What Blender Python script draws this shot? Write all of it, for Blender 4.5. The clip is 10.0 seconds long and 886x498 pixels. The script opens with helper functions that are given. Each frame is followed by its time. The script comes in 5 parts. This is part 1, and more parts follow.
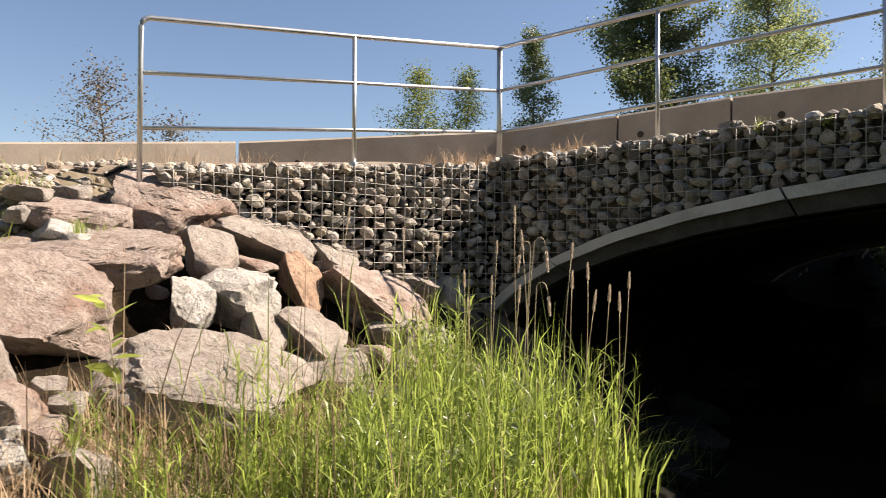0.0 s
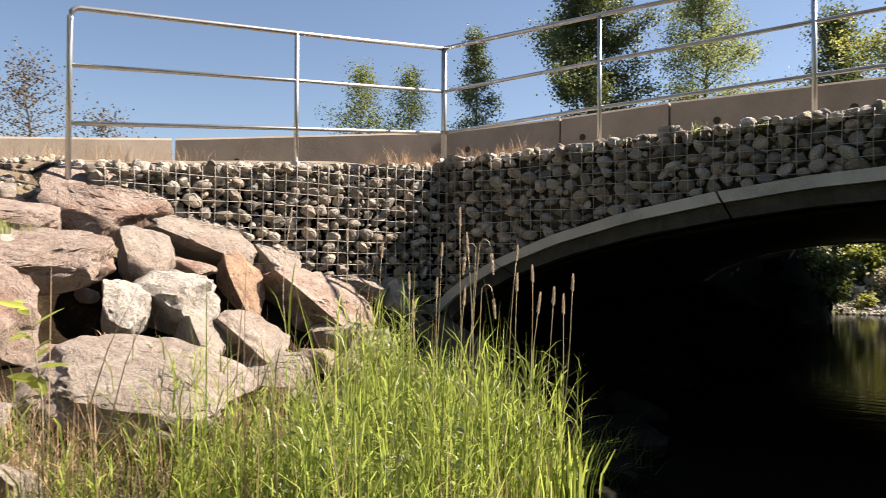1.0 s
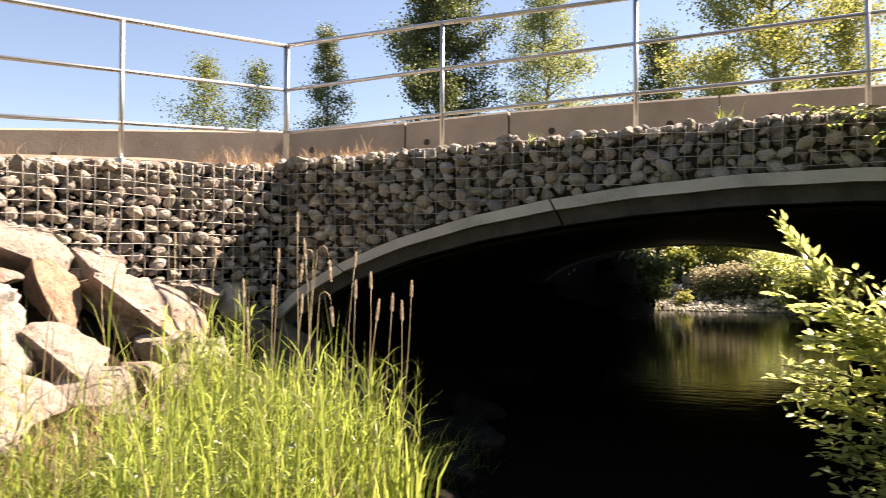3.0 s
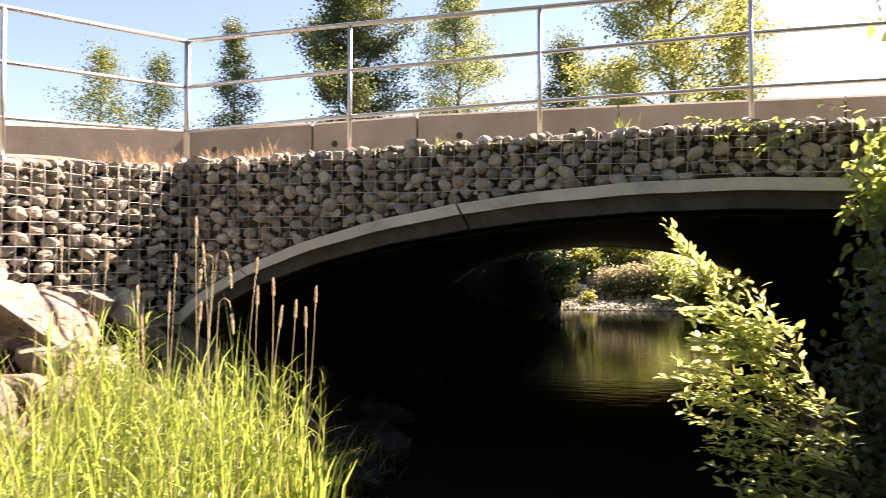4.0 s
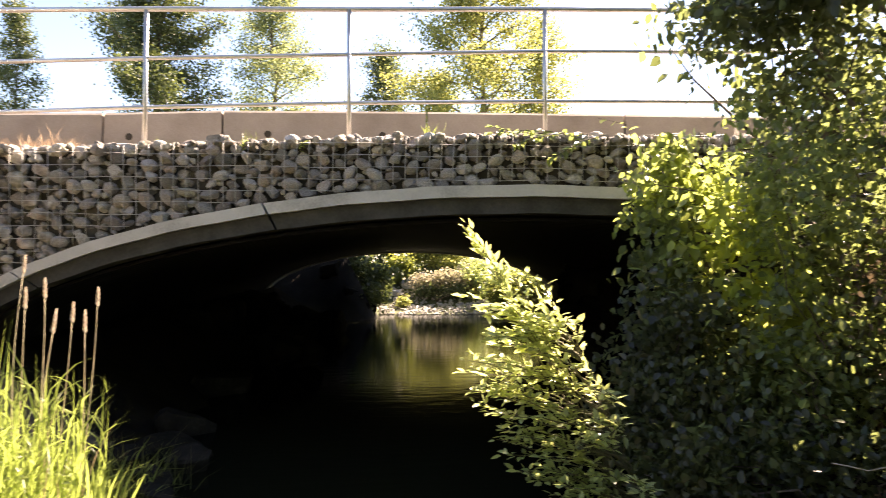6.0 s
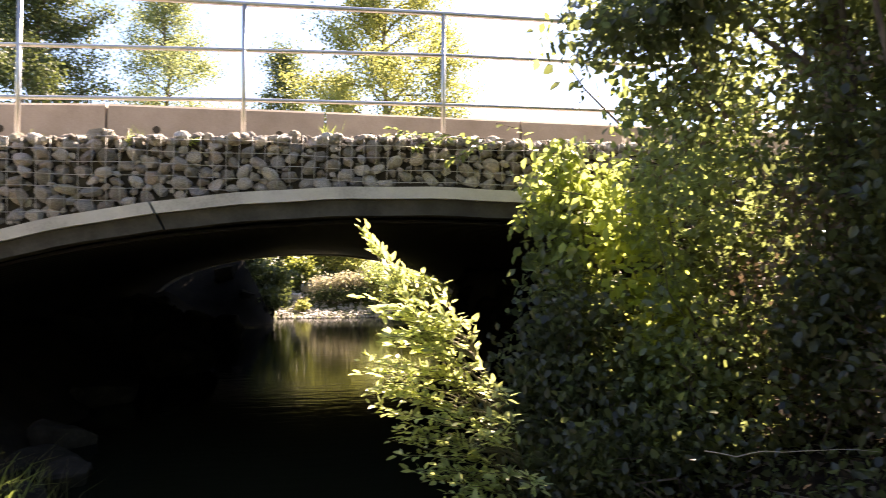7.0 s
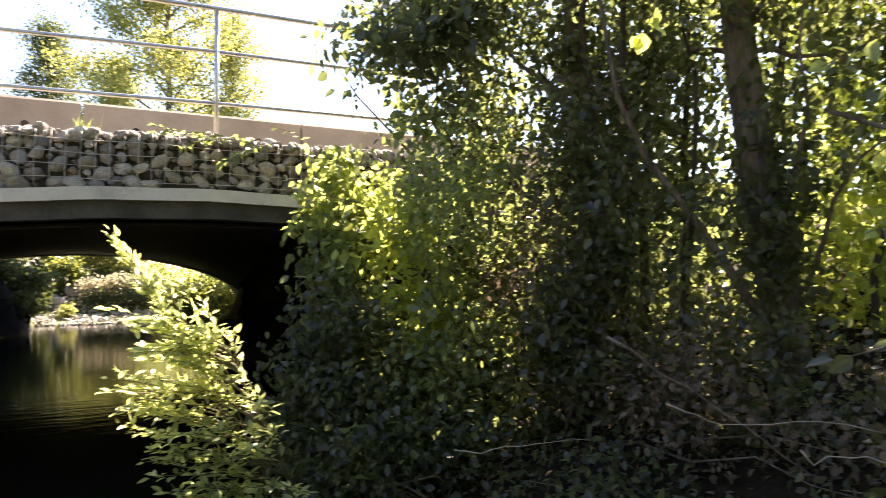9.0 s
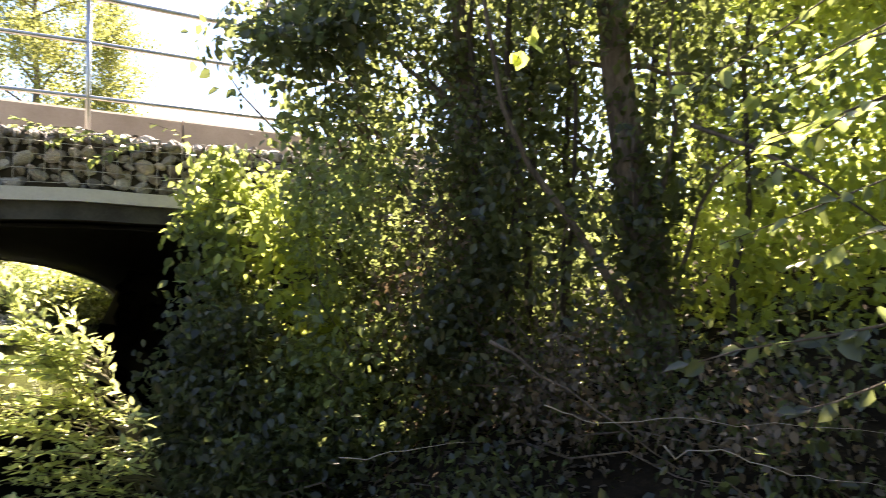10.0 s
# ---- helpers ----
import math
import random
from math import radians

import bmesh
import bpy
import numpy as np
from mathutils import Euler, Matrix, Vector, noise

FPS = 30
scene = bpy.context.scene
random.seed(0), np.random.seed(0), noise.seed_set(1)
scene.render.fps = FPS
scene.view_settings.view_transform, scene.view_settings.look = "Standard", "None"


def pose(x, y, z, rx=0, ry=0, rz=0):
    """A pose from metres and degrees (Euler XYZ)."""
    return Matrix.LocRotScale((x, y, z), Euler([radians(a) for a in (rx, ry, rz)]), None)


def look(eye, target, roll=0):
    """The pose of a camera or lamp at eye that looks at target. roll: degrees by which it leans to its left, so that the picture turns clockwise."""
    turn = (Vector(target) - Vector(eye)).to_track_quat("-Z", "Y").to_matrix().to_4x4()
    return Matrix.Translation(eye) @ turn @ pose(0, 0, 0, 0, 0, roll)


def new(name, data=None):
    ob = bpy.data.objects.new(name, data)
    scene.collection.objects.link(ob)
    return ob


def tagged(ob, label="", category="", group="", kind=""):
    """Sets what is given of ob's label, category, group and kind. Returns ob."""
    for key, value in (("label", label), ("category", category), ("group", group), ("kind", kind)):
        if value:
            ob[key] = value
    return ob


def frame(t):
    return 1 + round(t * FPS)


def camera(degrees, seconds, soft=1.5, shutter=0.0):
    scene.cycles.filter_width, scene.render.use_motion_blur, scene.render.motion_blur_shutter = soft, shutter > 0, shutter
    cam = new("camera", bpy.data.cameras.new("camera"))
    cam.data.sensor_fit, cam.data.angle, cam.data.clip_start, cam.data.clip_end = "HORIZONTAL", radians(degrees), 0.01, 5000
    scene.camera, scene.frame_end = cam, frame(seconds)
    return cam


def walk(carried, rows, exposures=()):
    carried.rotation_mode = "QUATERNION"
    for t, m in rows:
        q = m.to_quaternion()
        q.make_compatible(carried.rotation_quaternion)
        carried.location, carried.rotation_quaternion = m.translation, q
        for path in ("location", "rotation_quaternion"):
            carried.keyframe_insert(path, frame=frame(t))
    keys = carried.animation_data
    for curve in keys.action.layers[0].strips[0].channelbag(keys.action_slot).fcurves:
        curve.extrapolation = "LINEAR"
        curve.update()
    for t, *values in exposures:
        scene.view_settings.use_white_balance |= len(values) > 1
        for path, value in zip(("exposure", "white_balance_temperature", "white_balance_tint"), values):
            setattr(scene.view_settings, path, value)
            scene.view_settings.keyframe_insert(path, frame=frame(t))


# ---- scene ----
cam = camera(64.9, 10.0, soft=0.75, shutter=0.6)
PATH = [
    (0, (0.515, 0.031, 1.959), (-0.647, 1.658, 1.997), 0.2),
    (0.5, (0.499, 0.045, 1.951), (-0.6, 1.716, 1.994), 0.3),
    (1, (0.48, 0.058, 1.977), (-0.545, 1.775, 2.014), 0.2),
    (1.5, (0.435, 0.063, 1.974), (-0.504, 1.828, 2.014), 0.2),
    (2, (0.469, 0.097, 1.987), (-0.395, 1.901, 2.028), 0.2),
    (2.5, (0.503, 0.121, 2.001), (-0.254, 1.972, 2.042), 0.2),
    (4, (0.576, 0.147, 2.054), (0.177, 2.106, 2.092), 0.1),
    (4.5, (0.575, 0.137, 2.028), (0.308, 2.118, 2.077), 0.1),
    (5, (0.63, 0.149, 2.029), (0.482, 2.143, 2.079), 0.0),
    (5.5, (0.655, 0.168, 2.021), (0.636, 2.167, 2.075), 0.0),
    (7, (0.699, 0.164, 1.992), (1.093, 2.124, 2.06), -0.0),
    (7.5, (0.733, 0.15, 2.01), (1.267, 2.076, 2.074), -0.1),
    (8, (0.781, 0.123, 2.011), (1.45, 2.006, 2.079), -0.1),
    (8.5, (0.834, 0.092, 2.03), (1.635, 1.924, 2.095), -0.2),
    (9, (0.856, 0.075, 2.05), (1.794, 1.84, 2.114), -0.2),
    (9.5, (0.867, 0.058, 2.077), (1.937, 1.746, 2.138), -0.2),
    (10, (0.876, 0.043, 2.082), (2.073, 1.644, 2.144), -0.3),
]
EXPOSURES = [(0, 1.33, 7350, 16), (1.0, 1.4, 7450, 17), (1.5, 1.54, 7650, 18), (2.0, 1.68, 7900, 19), (2.7, 1.90, 8150, 21), (4.0, 2.38, 8350, 24), (5.5, 2.76, 8350, 24), (7.0, 2.84, 8050, 25), (8.5, 2.94, 7850, 23), (9.0, 2.94, 7800, 22), (10, 2.94, 7550, 20)]
walk(cam, [(t, look(eye, target, roll)) for t, eye, target, roll in PATH], EXPOSURES)

# ---- world, sun ----
SUN_AZ, SUN_EL = 48.0, 44.5          # degrees to the right of +y, degrees up
world = bpy.data.worlds.new("sky")
scene.world = world
world.use_nodes = True
wn = world.node_tree.nodes
sky = wn.new("ShaderNodeTexSky")
sky.sky_type = "NISHITA"
sky.sun_disc = False
sky.sun_elevation = radians(SUN_EL)
sky.sun_rotation = radians(SUN_AZ)
sky.air_density, sky.dust_density, sky.ozone_density = 1.0, 0.35, 4.0
wn["Background"].inputs["Strength"].default_value = 0.06
world.node_tree.links.new(sky.outputs["Color"], wn["Background"].inputs["Color"])
sun = new("sun", bpy.data.lights.new("sun", "SUN"))
sun.data.energy, sun.data.angle, sun.data.color = 5.0, radians(0.6), (1.0, 0.93, 0.82)
sd = Vector((math.sin(radians(SUN_AZ)) * math.cos(radians(SUN_EL)), math.cos(radians(SUN_AZ)) * math.cos(radians(SUN_EL)), math.sin(radians(SUN_EL))))
sun.matrix_world = look(sd * 60, (0, 0, 0))


# ---- materials ----
def surface(name, stops, scale, rough=0.85, bump=0.3, fine=40.0, metal=0.0, vary=0.0, island=False, squash=(1, 1, 1), relief=0.0):
    """Principled paint: a ramp of colours over two scales of noise, grain in the relief, and an own shade for each piece."""
    m = bpy.data.materials.new(name)
    m.use_nodes = True
    n, link = m.node_tree.nodes, m.node_tree.links.new
    p = n["Principled BSDF"]
    p.inputs["Roughness"].default_value, p.inputs["Metallic"].default_value = rough, metal
    tc, mp = n.new("ShaderNodeTexCoord"), n.new("ShaderNodeMapping")
    mp.inputs["Scale"].default_value = squash
    link(tc.outputs["Object"], mp.inputs["Vector"])
    big, small = n.new("ShaderNodeTexNoise"), n.new("ShaderNodeTexNoise")
    big.inputs["Scale"].default_value, big.inputs["Detail"].default_value, big.inputs["Roughness"].default_value = scale, 8, 0.62
    small.inputs["Scale"].default_value, small.inputs["Detail"].default_value = fine, 6
    for t in (big, small):
        link(mp.outputs["Vector"], t.inputs["Vector"])
    mix = n.new("ShaderNodeMath")
    mix.operation = "MULTIPLY_ADD"
    mix.inputs[1].default_value = 0.35
    link(small.outputs["Fac"], mix.inputs[0])
    sub = n.new("ShaderNodeMath")
    sub.operation = "MULTIPLY_ADD"
    sub.inputs[1].default_value, sub.inputs[2].default_value = 1.0, -0.175
    link(big.outputs["Fac"], sub.inputs[0])
    link(sub.outputs[0], mix.inputs[2])
    ramp = n.new("ShaderNodeValToRGB")
    el = ramp.color_ramp.elements
    while len(el) < len(stops):
        el.new(0.5)
    for e, (at, c) in zip(el, stops):
        e.position, e.color = at, (*c, 1)
    link(mix.outputs[0], ramp.inputs["Fac"])
    colour = ramp.outputs["Color"]
    if vary:
        src = n.new("ShaderNodeNewGeometry").outputs["Random Per Island"] if island else n.new("ShaderNodeObjectInfo").outputs["Random"]
        hsv = n.new("ShaderNodeHueSaturation")
        mv, ms, mh = n.new("ShaderNodeMapRange"), n.new("ShaderNodeMapRange"), n.new("ShaderNodeMapRange")
        link(src, mv.inputs["Value"])
        mv.inputs["To Min"].default_value, mv.inputs["To Max"].default_value = 1 - vary, 1 + vary * 0.7
        mod = n.new("ShaderNodeMath")
        mod.operation = "FRACT"
        mul = n.new("ShaderNodeMath")
        mul.operation, mul.inputs[1].default_value = "MULTIPLY", 7.31
        link(src, mul.inputs[0])
        link(mul.outputs[0], mod.inputs[0])
        link(mod.outputs[0], ms.inputs["Value"])
        ms.inputs["To Min"].default_value, ms.inputs["To Max"].default_value = 1 - vary * 0.8, 1 + vary * 0.8
        mul2, mod2 = n.new("ShaderNodeMath"), n.new("ShaderNodeMath")
        mul2.operation, mul2.inputs[1].default_value, mod2.operation = "MULTIPLY", 17.7, "FRACT"
        link(src, mul2.inputs[0])
        link(mul2.outputs[0], mod2.inputs[0])
        link(mod2.outputs[0], mh.inputs["Value"])
        mh.inputs["To Min"].default_value, mh.inputs["To Max"].default_value = 0.5 - vary * 0.055, 0.5 + vary * 0.04
        link(mv.outputs[0], hsv.inputs["Value"])
        link(ms.outputs[0], hsv.inputs["Saturation"])
        link(mh.outputs[0], hsv.inputs["Hue"])
        link(colour, hsv.inputs["Color"])
        colour = hsv.outputs["Color"]
    link(colour, p.inputs["Base Color"])
    if bump:
        b = n.new("ShaderNodeBump")
        b.inputs["Strength"].default_value, b.inputs["Distance"].default_value = bump, 0.05 if relief else 0.02
        height = mix.outputs[0]
        if relief:
            pit, add = n.new("ShaderNodeTexNoise"), n.new("ShaderNodeMath")
            pit.inputs["Scale"].default_value, pit.inputs["Detail"].default_value, pit.inputs["Roughness"].default_value = 11, 12, 0.72
            pit.inputs["Distortion"].default_value = 0.6
            link(mp.outputs["Vector"], pit.inputs["Vector"])
            add.operation, add.inputs[1].default_value = "MULTIPLY_ADD", relief
            link(pit.outputs["Fac"], add.inputs[0])
            link(height, add.inputs[2])
            height = add.outputs[0]
        link(height, b.inputs["Height"])
        link(b.outputs["Normal"], p.inputs["Normal"])
    return m


def leafy(name, dark, light, through_colour, share=0.45, rough=0.5, gloss=0.4):
    """A leaf: diffuse, light let through, and a waxy gloss; each leaf its own shade."""
    m = bpy.data.materials.new(name)
    m.use_nodes = True
    n, link = m.node_tree.nodes, m.node_tree.links.new
    p, out = n["Principled BSDF"], n["Material Output"]
    p.inputs["Roughness"].default_value, p.inputs["Specular IOR Level"].default_value = rough, gloss
    geo, ramp, ramp2 = n.new("ShaderNodeNewGeometry"), n.new("ShaderNodeValToRGB"), n.new("ShaderNodeValToRGB")
    for r, a, b in ((ramp, dark, light), (ramp2, tuple(0.6 * c for c in through_colour), through_colour)):
        r.color_ramp.elements[0].color, r.color_ramp.elements[1].color = (*a, 1), (*b, 1)
        link(geo.outputs["Random Per Island"], r.inputs["Fac"])
    link(ramp.outputs["Color"], p.inputs["Base Color"])
    tr, mix = n.new("ShaderNodeBsdfTranslucent"), n.new("ShaderNodeMixShader")
    link(ramp2.outputs["Color"], tr.inputs["Color"])
    mix.inputs["Fac"].default_value = share
    link(p.outputs[0], mix.inputs[1])
    link(tr.outputs[0], mix.inputs[2])
    link(mix.outputs[0], out.inputs["Surface"])
    return m


STONE = surface("cobble_stone", [(0.3, (0.15, 0.134, 0.112)), (0.5, (0.335, 0.302, 0.26)), (0.72, (0.55, 0.51, 0.455))], 11, 0.85, 0.5, 90, vary=0.55)
STONE_REST = surface("cobble_stone_rest", [(0.3, (0.15, 0.134, 0.112)), (0.5, (0.335, 0.302, 0.26)), (0.72, (0.55, 0.51, 0.455))], 11, 0.85, 0.5, 90, vary=0.55, island=True)


def rock(name, dark, mid, pale, stain, stain_share=0.5):
    """Broken rock: mottled colour, stains and pale crusts with edges of their own, pits and fine relief."""
    m = bpy.data.materials.new(name)
    m.use_nodes = True
    n, link = m.node_tree.nodes, m.node_tree.links.new
    p = n["Principled BSDF"]
    p.inputs["Roughness"].default_value, p.inputs["Specular IOR Level"].default_value = 0.9, 0.25
    tc, info, shift = n.new("ShaderNodeTexCoord"), n.new("ShaderNodeObjectInfo"), n.new("ShaderNodeVectorMath")
    shift.operation = "MULTIPLY_ADD"
    link(info.outputs["Random"], shift.inputs[0])
    shift.inputs[1].default_value = (37.0, 23.0, 51.0)
    link(tc.outputs["Object"], shift.inputs[2])

    def field(scale, detail, rough, warp=0.0):
        t = n.new("ShaderNodeTexNoise")
        t.inputs["Scale"].default_value, t.inputs["Detail"].default_value = scale, detail
        t.inputs["Roughness"].default_value, t.inputs["Distortion"].default_value = rough, warp
        link(shift.outputs[0], t.inputs["Vector"])
        return t.outputs["Fac"]

    def step(value, lo, hi, top=1.0):
        r = n.new("ShaderNodeMapRange")
        r.inputs["From Min"].default_value, r.inputs["From Max"].default_value, r.inputs["To Max"].default_value = lo, hi, top
        link(value, r.inputs["Value"])
        return r.outputs[0]

    def blend(fac, a, b):
        x = n.new("ShaderNodeMixRGB")
        link(fac, x.inputs["Fac"])
        for socket, c in ((x.inputs["Color1"], a), (x.inputs["Color2"], b)):
            if isinstance(c, tuple):
                socket.default_value = (*c, 1)
            else:
                link(c, socket)
        return x.outputs["Color"]
    coarse, mottle, grain, pits = field(2.0, 9, 0.62, 0.4), field(6.5, 10, 0.7, 0.9), field(55, 6, 0.6), field(14, 12, 0.75, 0.5)
    colour = blend(step(mottle, 0.36, 0.66), mid, pale)
    colour = blend(step(coarse, 0.52 - 0.1 * (stain_share - 0.5), 0.62 - 0.1 * (stain_share - 0.5), 0.85), colour, stain)
    colour = blend(step(field(3.1, 12, 0.68, 1.2), 0.60, 0.66, 0.7), colour, pale)
    colour = blend(step(pits, 0.44, 0.35, 0.85), colour, dark)
    colour = blend(step(grain, 0.54, 0.34, 0.3), colour, dark)
    link(colour, p.inputs["Base Color"])
    height = n.new("ShaderNodeMath")
    height.operation, height.inputs[1].default_value = "MULTIPLY_ADD", 1.3
    link(pits, height.inputs[0])
    fine = n.new("ShaderNodeMath")
    fine.operation, fine.inputs[1].default_value = "MULTIPLY_ADD", 0.25
    link(grain, fine.inputs[0])
    link(mottle, fine.inputs[2])
    link(fine.outputs[0], height.inputs[2])
    b = n.new("ShaderNodeBump")
    b.inputs["Strength"].default_value, b.inputs["Distance"].default_value = 0.85, 0.045
    link(height.outputs[0], b.inputs["Height"])
    link(b.outputs["Normal"], p.inputs["Normal"])
    return m


BOULDER = rock("boulder_rock", (0.08, 0.068, 0.06), (0.295, 0.256, 0.23), (0.46, 0.415, 0.378), (0.35, 0.285, 0.25))
BOULDER_RED = rock("boulder_rock_reddish", (0.085, 0.066, 0.058), (0.325, 0.252, 0.223), (0.47, 0.4, 0.36), (0.31, 0.208, 0.17), 0.6)
BOULDER_PALE = rock("boulder_rock_pale", (0.07, 0.064, 0.06), (0.44, 0.405, 0.375), (0.6, 0.58, 0.555), (0.3, 0.27, 0.245), 0.3)
BOULDER_RUST = rock("boulder_rock_rust", (0.08, 0.06, 0.05), (0.3, 0.2, 0.15), (0.52, 0.36, 0.26), (0.5, 0.3, 0.18), 0.8)
CONCRETE = surface("barrier_concrete", [(0.3, (0.276, 0.235, 0.193)), (0.55, (0.359, 0.311, 0.262)), (0.75, (0.427, 0.372, 0.318))], 1.7, 0.9, 0.25, 60, vary=0.06)
COLLAR = surface("collar_concrete", [(0.3, (0.33, 0.32, 0.3)), (0.5, (0.5, 0.49, 0.46)), (0.72, (0.58, 0.57, 0.54))], 2.5, 0.85, 0.3, 50)
# Stained collar concrete, with the shade of its underside mixed into the colour.
COLLAR_SHADED = surface("collar_underside_shaded", [(0.3, (0.022, 0.022, 0.02)), (0.5, (0.05, 0.05, 0.046)), (0.72, (0.088, 0.084, 0.079))], 3.5, 0.9, 0.3, 40)
# Steel darkened well below its own tone: the barrel's inner shade is in it.
PLATE_SHADED = surface("shaded_corrugated_plate", [(0.3, (0.012, 0.011, 0.01)), (0.6, (0.024, 0.022, 0.02)), (0.8, (0.042, 0.038, 0.034))], 1.5, 0.6, 0.1, 30)
GALV = surface("galvanised_steel", [(0.3, (0.48, 0.48, 0.48)), (0.55, (0.6, 0.6, 0.6)), (0.75, (0.7, 0.7, 0.69))], 6, 0.38, 0.08, 80, metal=0.85)
WIRE = surface("galvanised_wire", [(0.3, (0.3, 0.285, 0.27)), (0.6, (0.46, 0.44, 0.41))], 8, 0.5, 0.0, 60)
EARTH = surface("bank_earth", [(0.28, (0.04, 0.032, 0.02)), (0.45, (0.095, 0.075, 0.048)), (0.6, (0.15, 0.122, 0.082)), (0.78, (0.26, 0.22, 0.165))], 1.3, 0.95, 0.8, 18)
FILL = surface("fill_earth", [(0.3, (0.03, 0.026, 0.02)), (0.6, (0.08, 0.068, 0.05)), (0.8, (0.12, 0.1, 0.08))], 3, 0.95, 0.6, 30)
# Wet mud made near black, so the culvert's shade is in its colour.
MUD_SHADED = surface("shaded_wet_mud", [(0.3, (0.006, 0.0055, 0.005)), (0.6, (0.013, 0.012, 0.01)), (0.8, (0.022, 0.02, 0.016))], 2.5, 0.7, 0.6, 25)
# Soil with the shade of the thicket and of boulder gaps painted in.
GROUND_SHADED = surface("shaded_ground", [(0.3, (0.008, 0.006, 0.004)), (0.55, (0.022, 0.016, 0.01)), (0.78, (0.06, 0.042, 0.026))], 6, 1.0, 0.9, 45)
# Two rock colours with deep and lighter shade painted in.
BOULDER_SHADED = surface("shaded_rock", [(0.3, (0.006, 0.006, 0.005)), (0.6, (0.016, 0.015, 0.012)), (0.8, (0.035, 0.033, 0.027))], 5, 0.9, 0.9, 25)
BOULDER_HALF_SHADED = surface("half_shaded_rock", [(0.3, (0.007, 0.007, 0.006)), (0.6, (0.02, 0.019, 0.017)), (0.8, (0.042, 0.04, 0.036))], 5, 0.9, 0.9, 25)
for _m in (MUD_SHADED, GROUND_SHADED, BOULDER_SHADED, BOULDER_HALF_SHADED):
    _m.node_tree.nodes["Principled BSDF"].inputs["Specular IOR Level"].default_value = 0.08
MEADOW = surface("rough_meadow", [(0.3, (0.035, 0.045, 0.015)), (0.55, (0.075, 0.085, 0.03)), (0.78, (0.14, 0.13, 0.06))], 0.9, 0.95, 0.6, 12)
ROADTOP = surface("road_gravel", [(0.3, (0.13, 0.1, 0.075)), (0.55, (0.22, 0.175, 0.135)), (0.75, (0.33, 0.275, 0.22))], 4, 0.95, 0.6, 60)
BARK = surface("bark", [(0.3, (0.05, 0.036, 0.028)), (0.5, (0.15, 0.115, 0.09)), (0.74, (0.28, 0.235, 0.2))], 9, 0.92, 1.0, 40, squash=(1, 1, 0.3), relief=1.0)
# The same bark with the thicket's shade put into its colour.
BARK_SHADED = surface("bark_shaded", [(0.3, (0.02, 0.015, 0.012)), (0.5, (0.055, 0.042, 0.034)), (0.74, (0.11, 0.09, 0.075))], 9, 0.92, 1.0, 40, squash=(1, 1, 0.3), relief=1.0)
TWIG = surface("dry_twig", [(0.3, (0.2, 0.16, 0.12)), (0.7, (0.42, 0.37, 0.31))], 9, 0.85, 0.2, 50)
STEM = surface("green_stem", [(0.3, (0.07, 0.06, 0.03)), (0.7, (0.16, 0.15, 0.07))], 9, 0.8, 0.2, 50)
REED = surface("dry_reed", [(0.3, (0.52, 0.42, 0.26)), (0.7, (0.76, 0.66, 0.46))], 12, 0.8, 0.1, 60, squash=(1, 1, 0.2))
GRASS_OLIVE = leafy("grass_olive", (0.02, 0.024, 0.01), (0.1, 0.105, 0.045), (0.3, 0.34, 0.1), 0.3, 0.5, 0.3)
GRASS = leafy("grass_green", (0.02, 0.036, 0.008), (0.3, 0.375, 0.1), (0.62, 0.78, 0.18), 0.48, 0.42, 0.5)
GRASS_DRY = leafy("grass_dry", (0.34, 0.25, 0.16), (0.64, 0.48, 0.34), (0.6, 0.42, 0.28), 0.35, 0.6, 0.3)
SEEDY = leafy("grass_seed", (0.58, 0.48, 0.38), (0.85, 0.76, 0.66), (0.7, 0.6, 0.48), 0.3, 0.7, 0.2)
# One vine leaf twice: shade put into the first, sunlight into the second.
LEAF_VINE_SHADED = leafy("leaf_vine_shaded", (0.012, 0.014, 0.01), (0.066, 0.073, 0.05), (0.44, 0.53, 0.18), 0.33, 0.2, 0.38)
LEAF_VINE_LIT = leafy("leaf_vine_sunlit", (0.028, 0.046, 0.022), (0.125, 0.155, 0.07), (0.58, 0.69, 0.2), 0.42, 0.3, 0.6)
# Yellow-green leaf, also used to paint a sunlit glow into the thicket.
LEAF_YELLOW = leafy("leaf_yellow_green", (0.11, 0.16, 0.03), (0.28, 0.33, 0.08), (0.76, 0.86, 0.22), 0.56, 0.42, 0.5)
LEAF_WILLOW = leafy("leaf_willow", (0.13, 0.19, 0.05), (0.54, 0.61, 0.33), (0.85, 0.92, 0.34), 0.5, 0.3, 0.7)
LEAF_DARK = leafy("leaf_poplar_dark", (0.03, 0.05, 0.03), (0.085, 0.115, 0.06), (0.26, 0.32, 0.09), 0.3, 0.45, 0.4)
LEAF_MID = leafy("leaf_poplar", (0.06, 0.095, 0.03), (0.14, 0.18, 0.055), (0.38, 0.42, 0.09), 0.4, 0.45, 0.4)
LEAF_SUN = leafy("leaf_sunlit", (0.14, 0.17, 0.06), (0.28, 0.29, 0.1), (0.56, 0.58, 0.17), 0.45, 0.5, 0.3)
LEAF_PALE = leafy("leaf_pale", (0.13, 0.17, 0.09), (0.24, 0.29, 0.15), (0.44, 0.5, 0.2), 0.45, 0.5, 0.3)
LEAF_TAN = leafy("leaf_tan", (0.16, 0.13, 0.09), (0.5, 0.43, 0.31), (0.62, 0.58, 0.38), 0.42, 0.55, 0.3)
LEAF_BROWN = leafy("leaf_brownish", (0.08, 0.065, 0.05), (0.18, 0.14, 0.1), (0.24, 0.17, 0.1), 0.25, 0.6, 0.3)

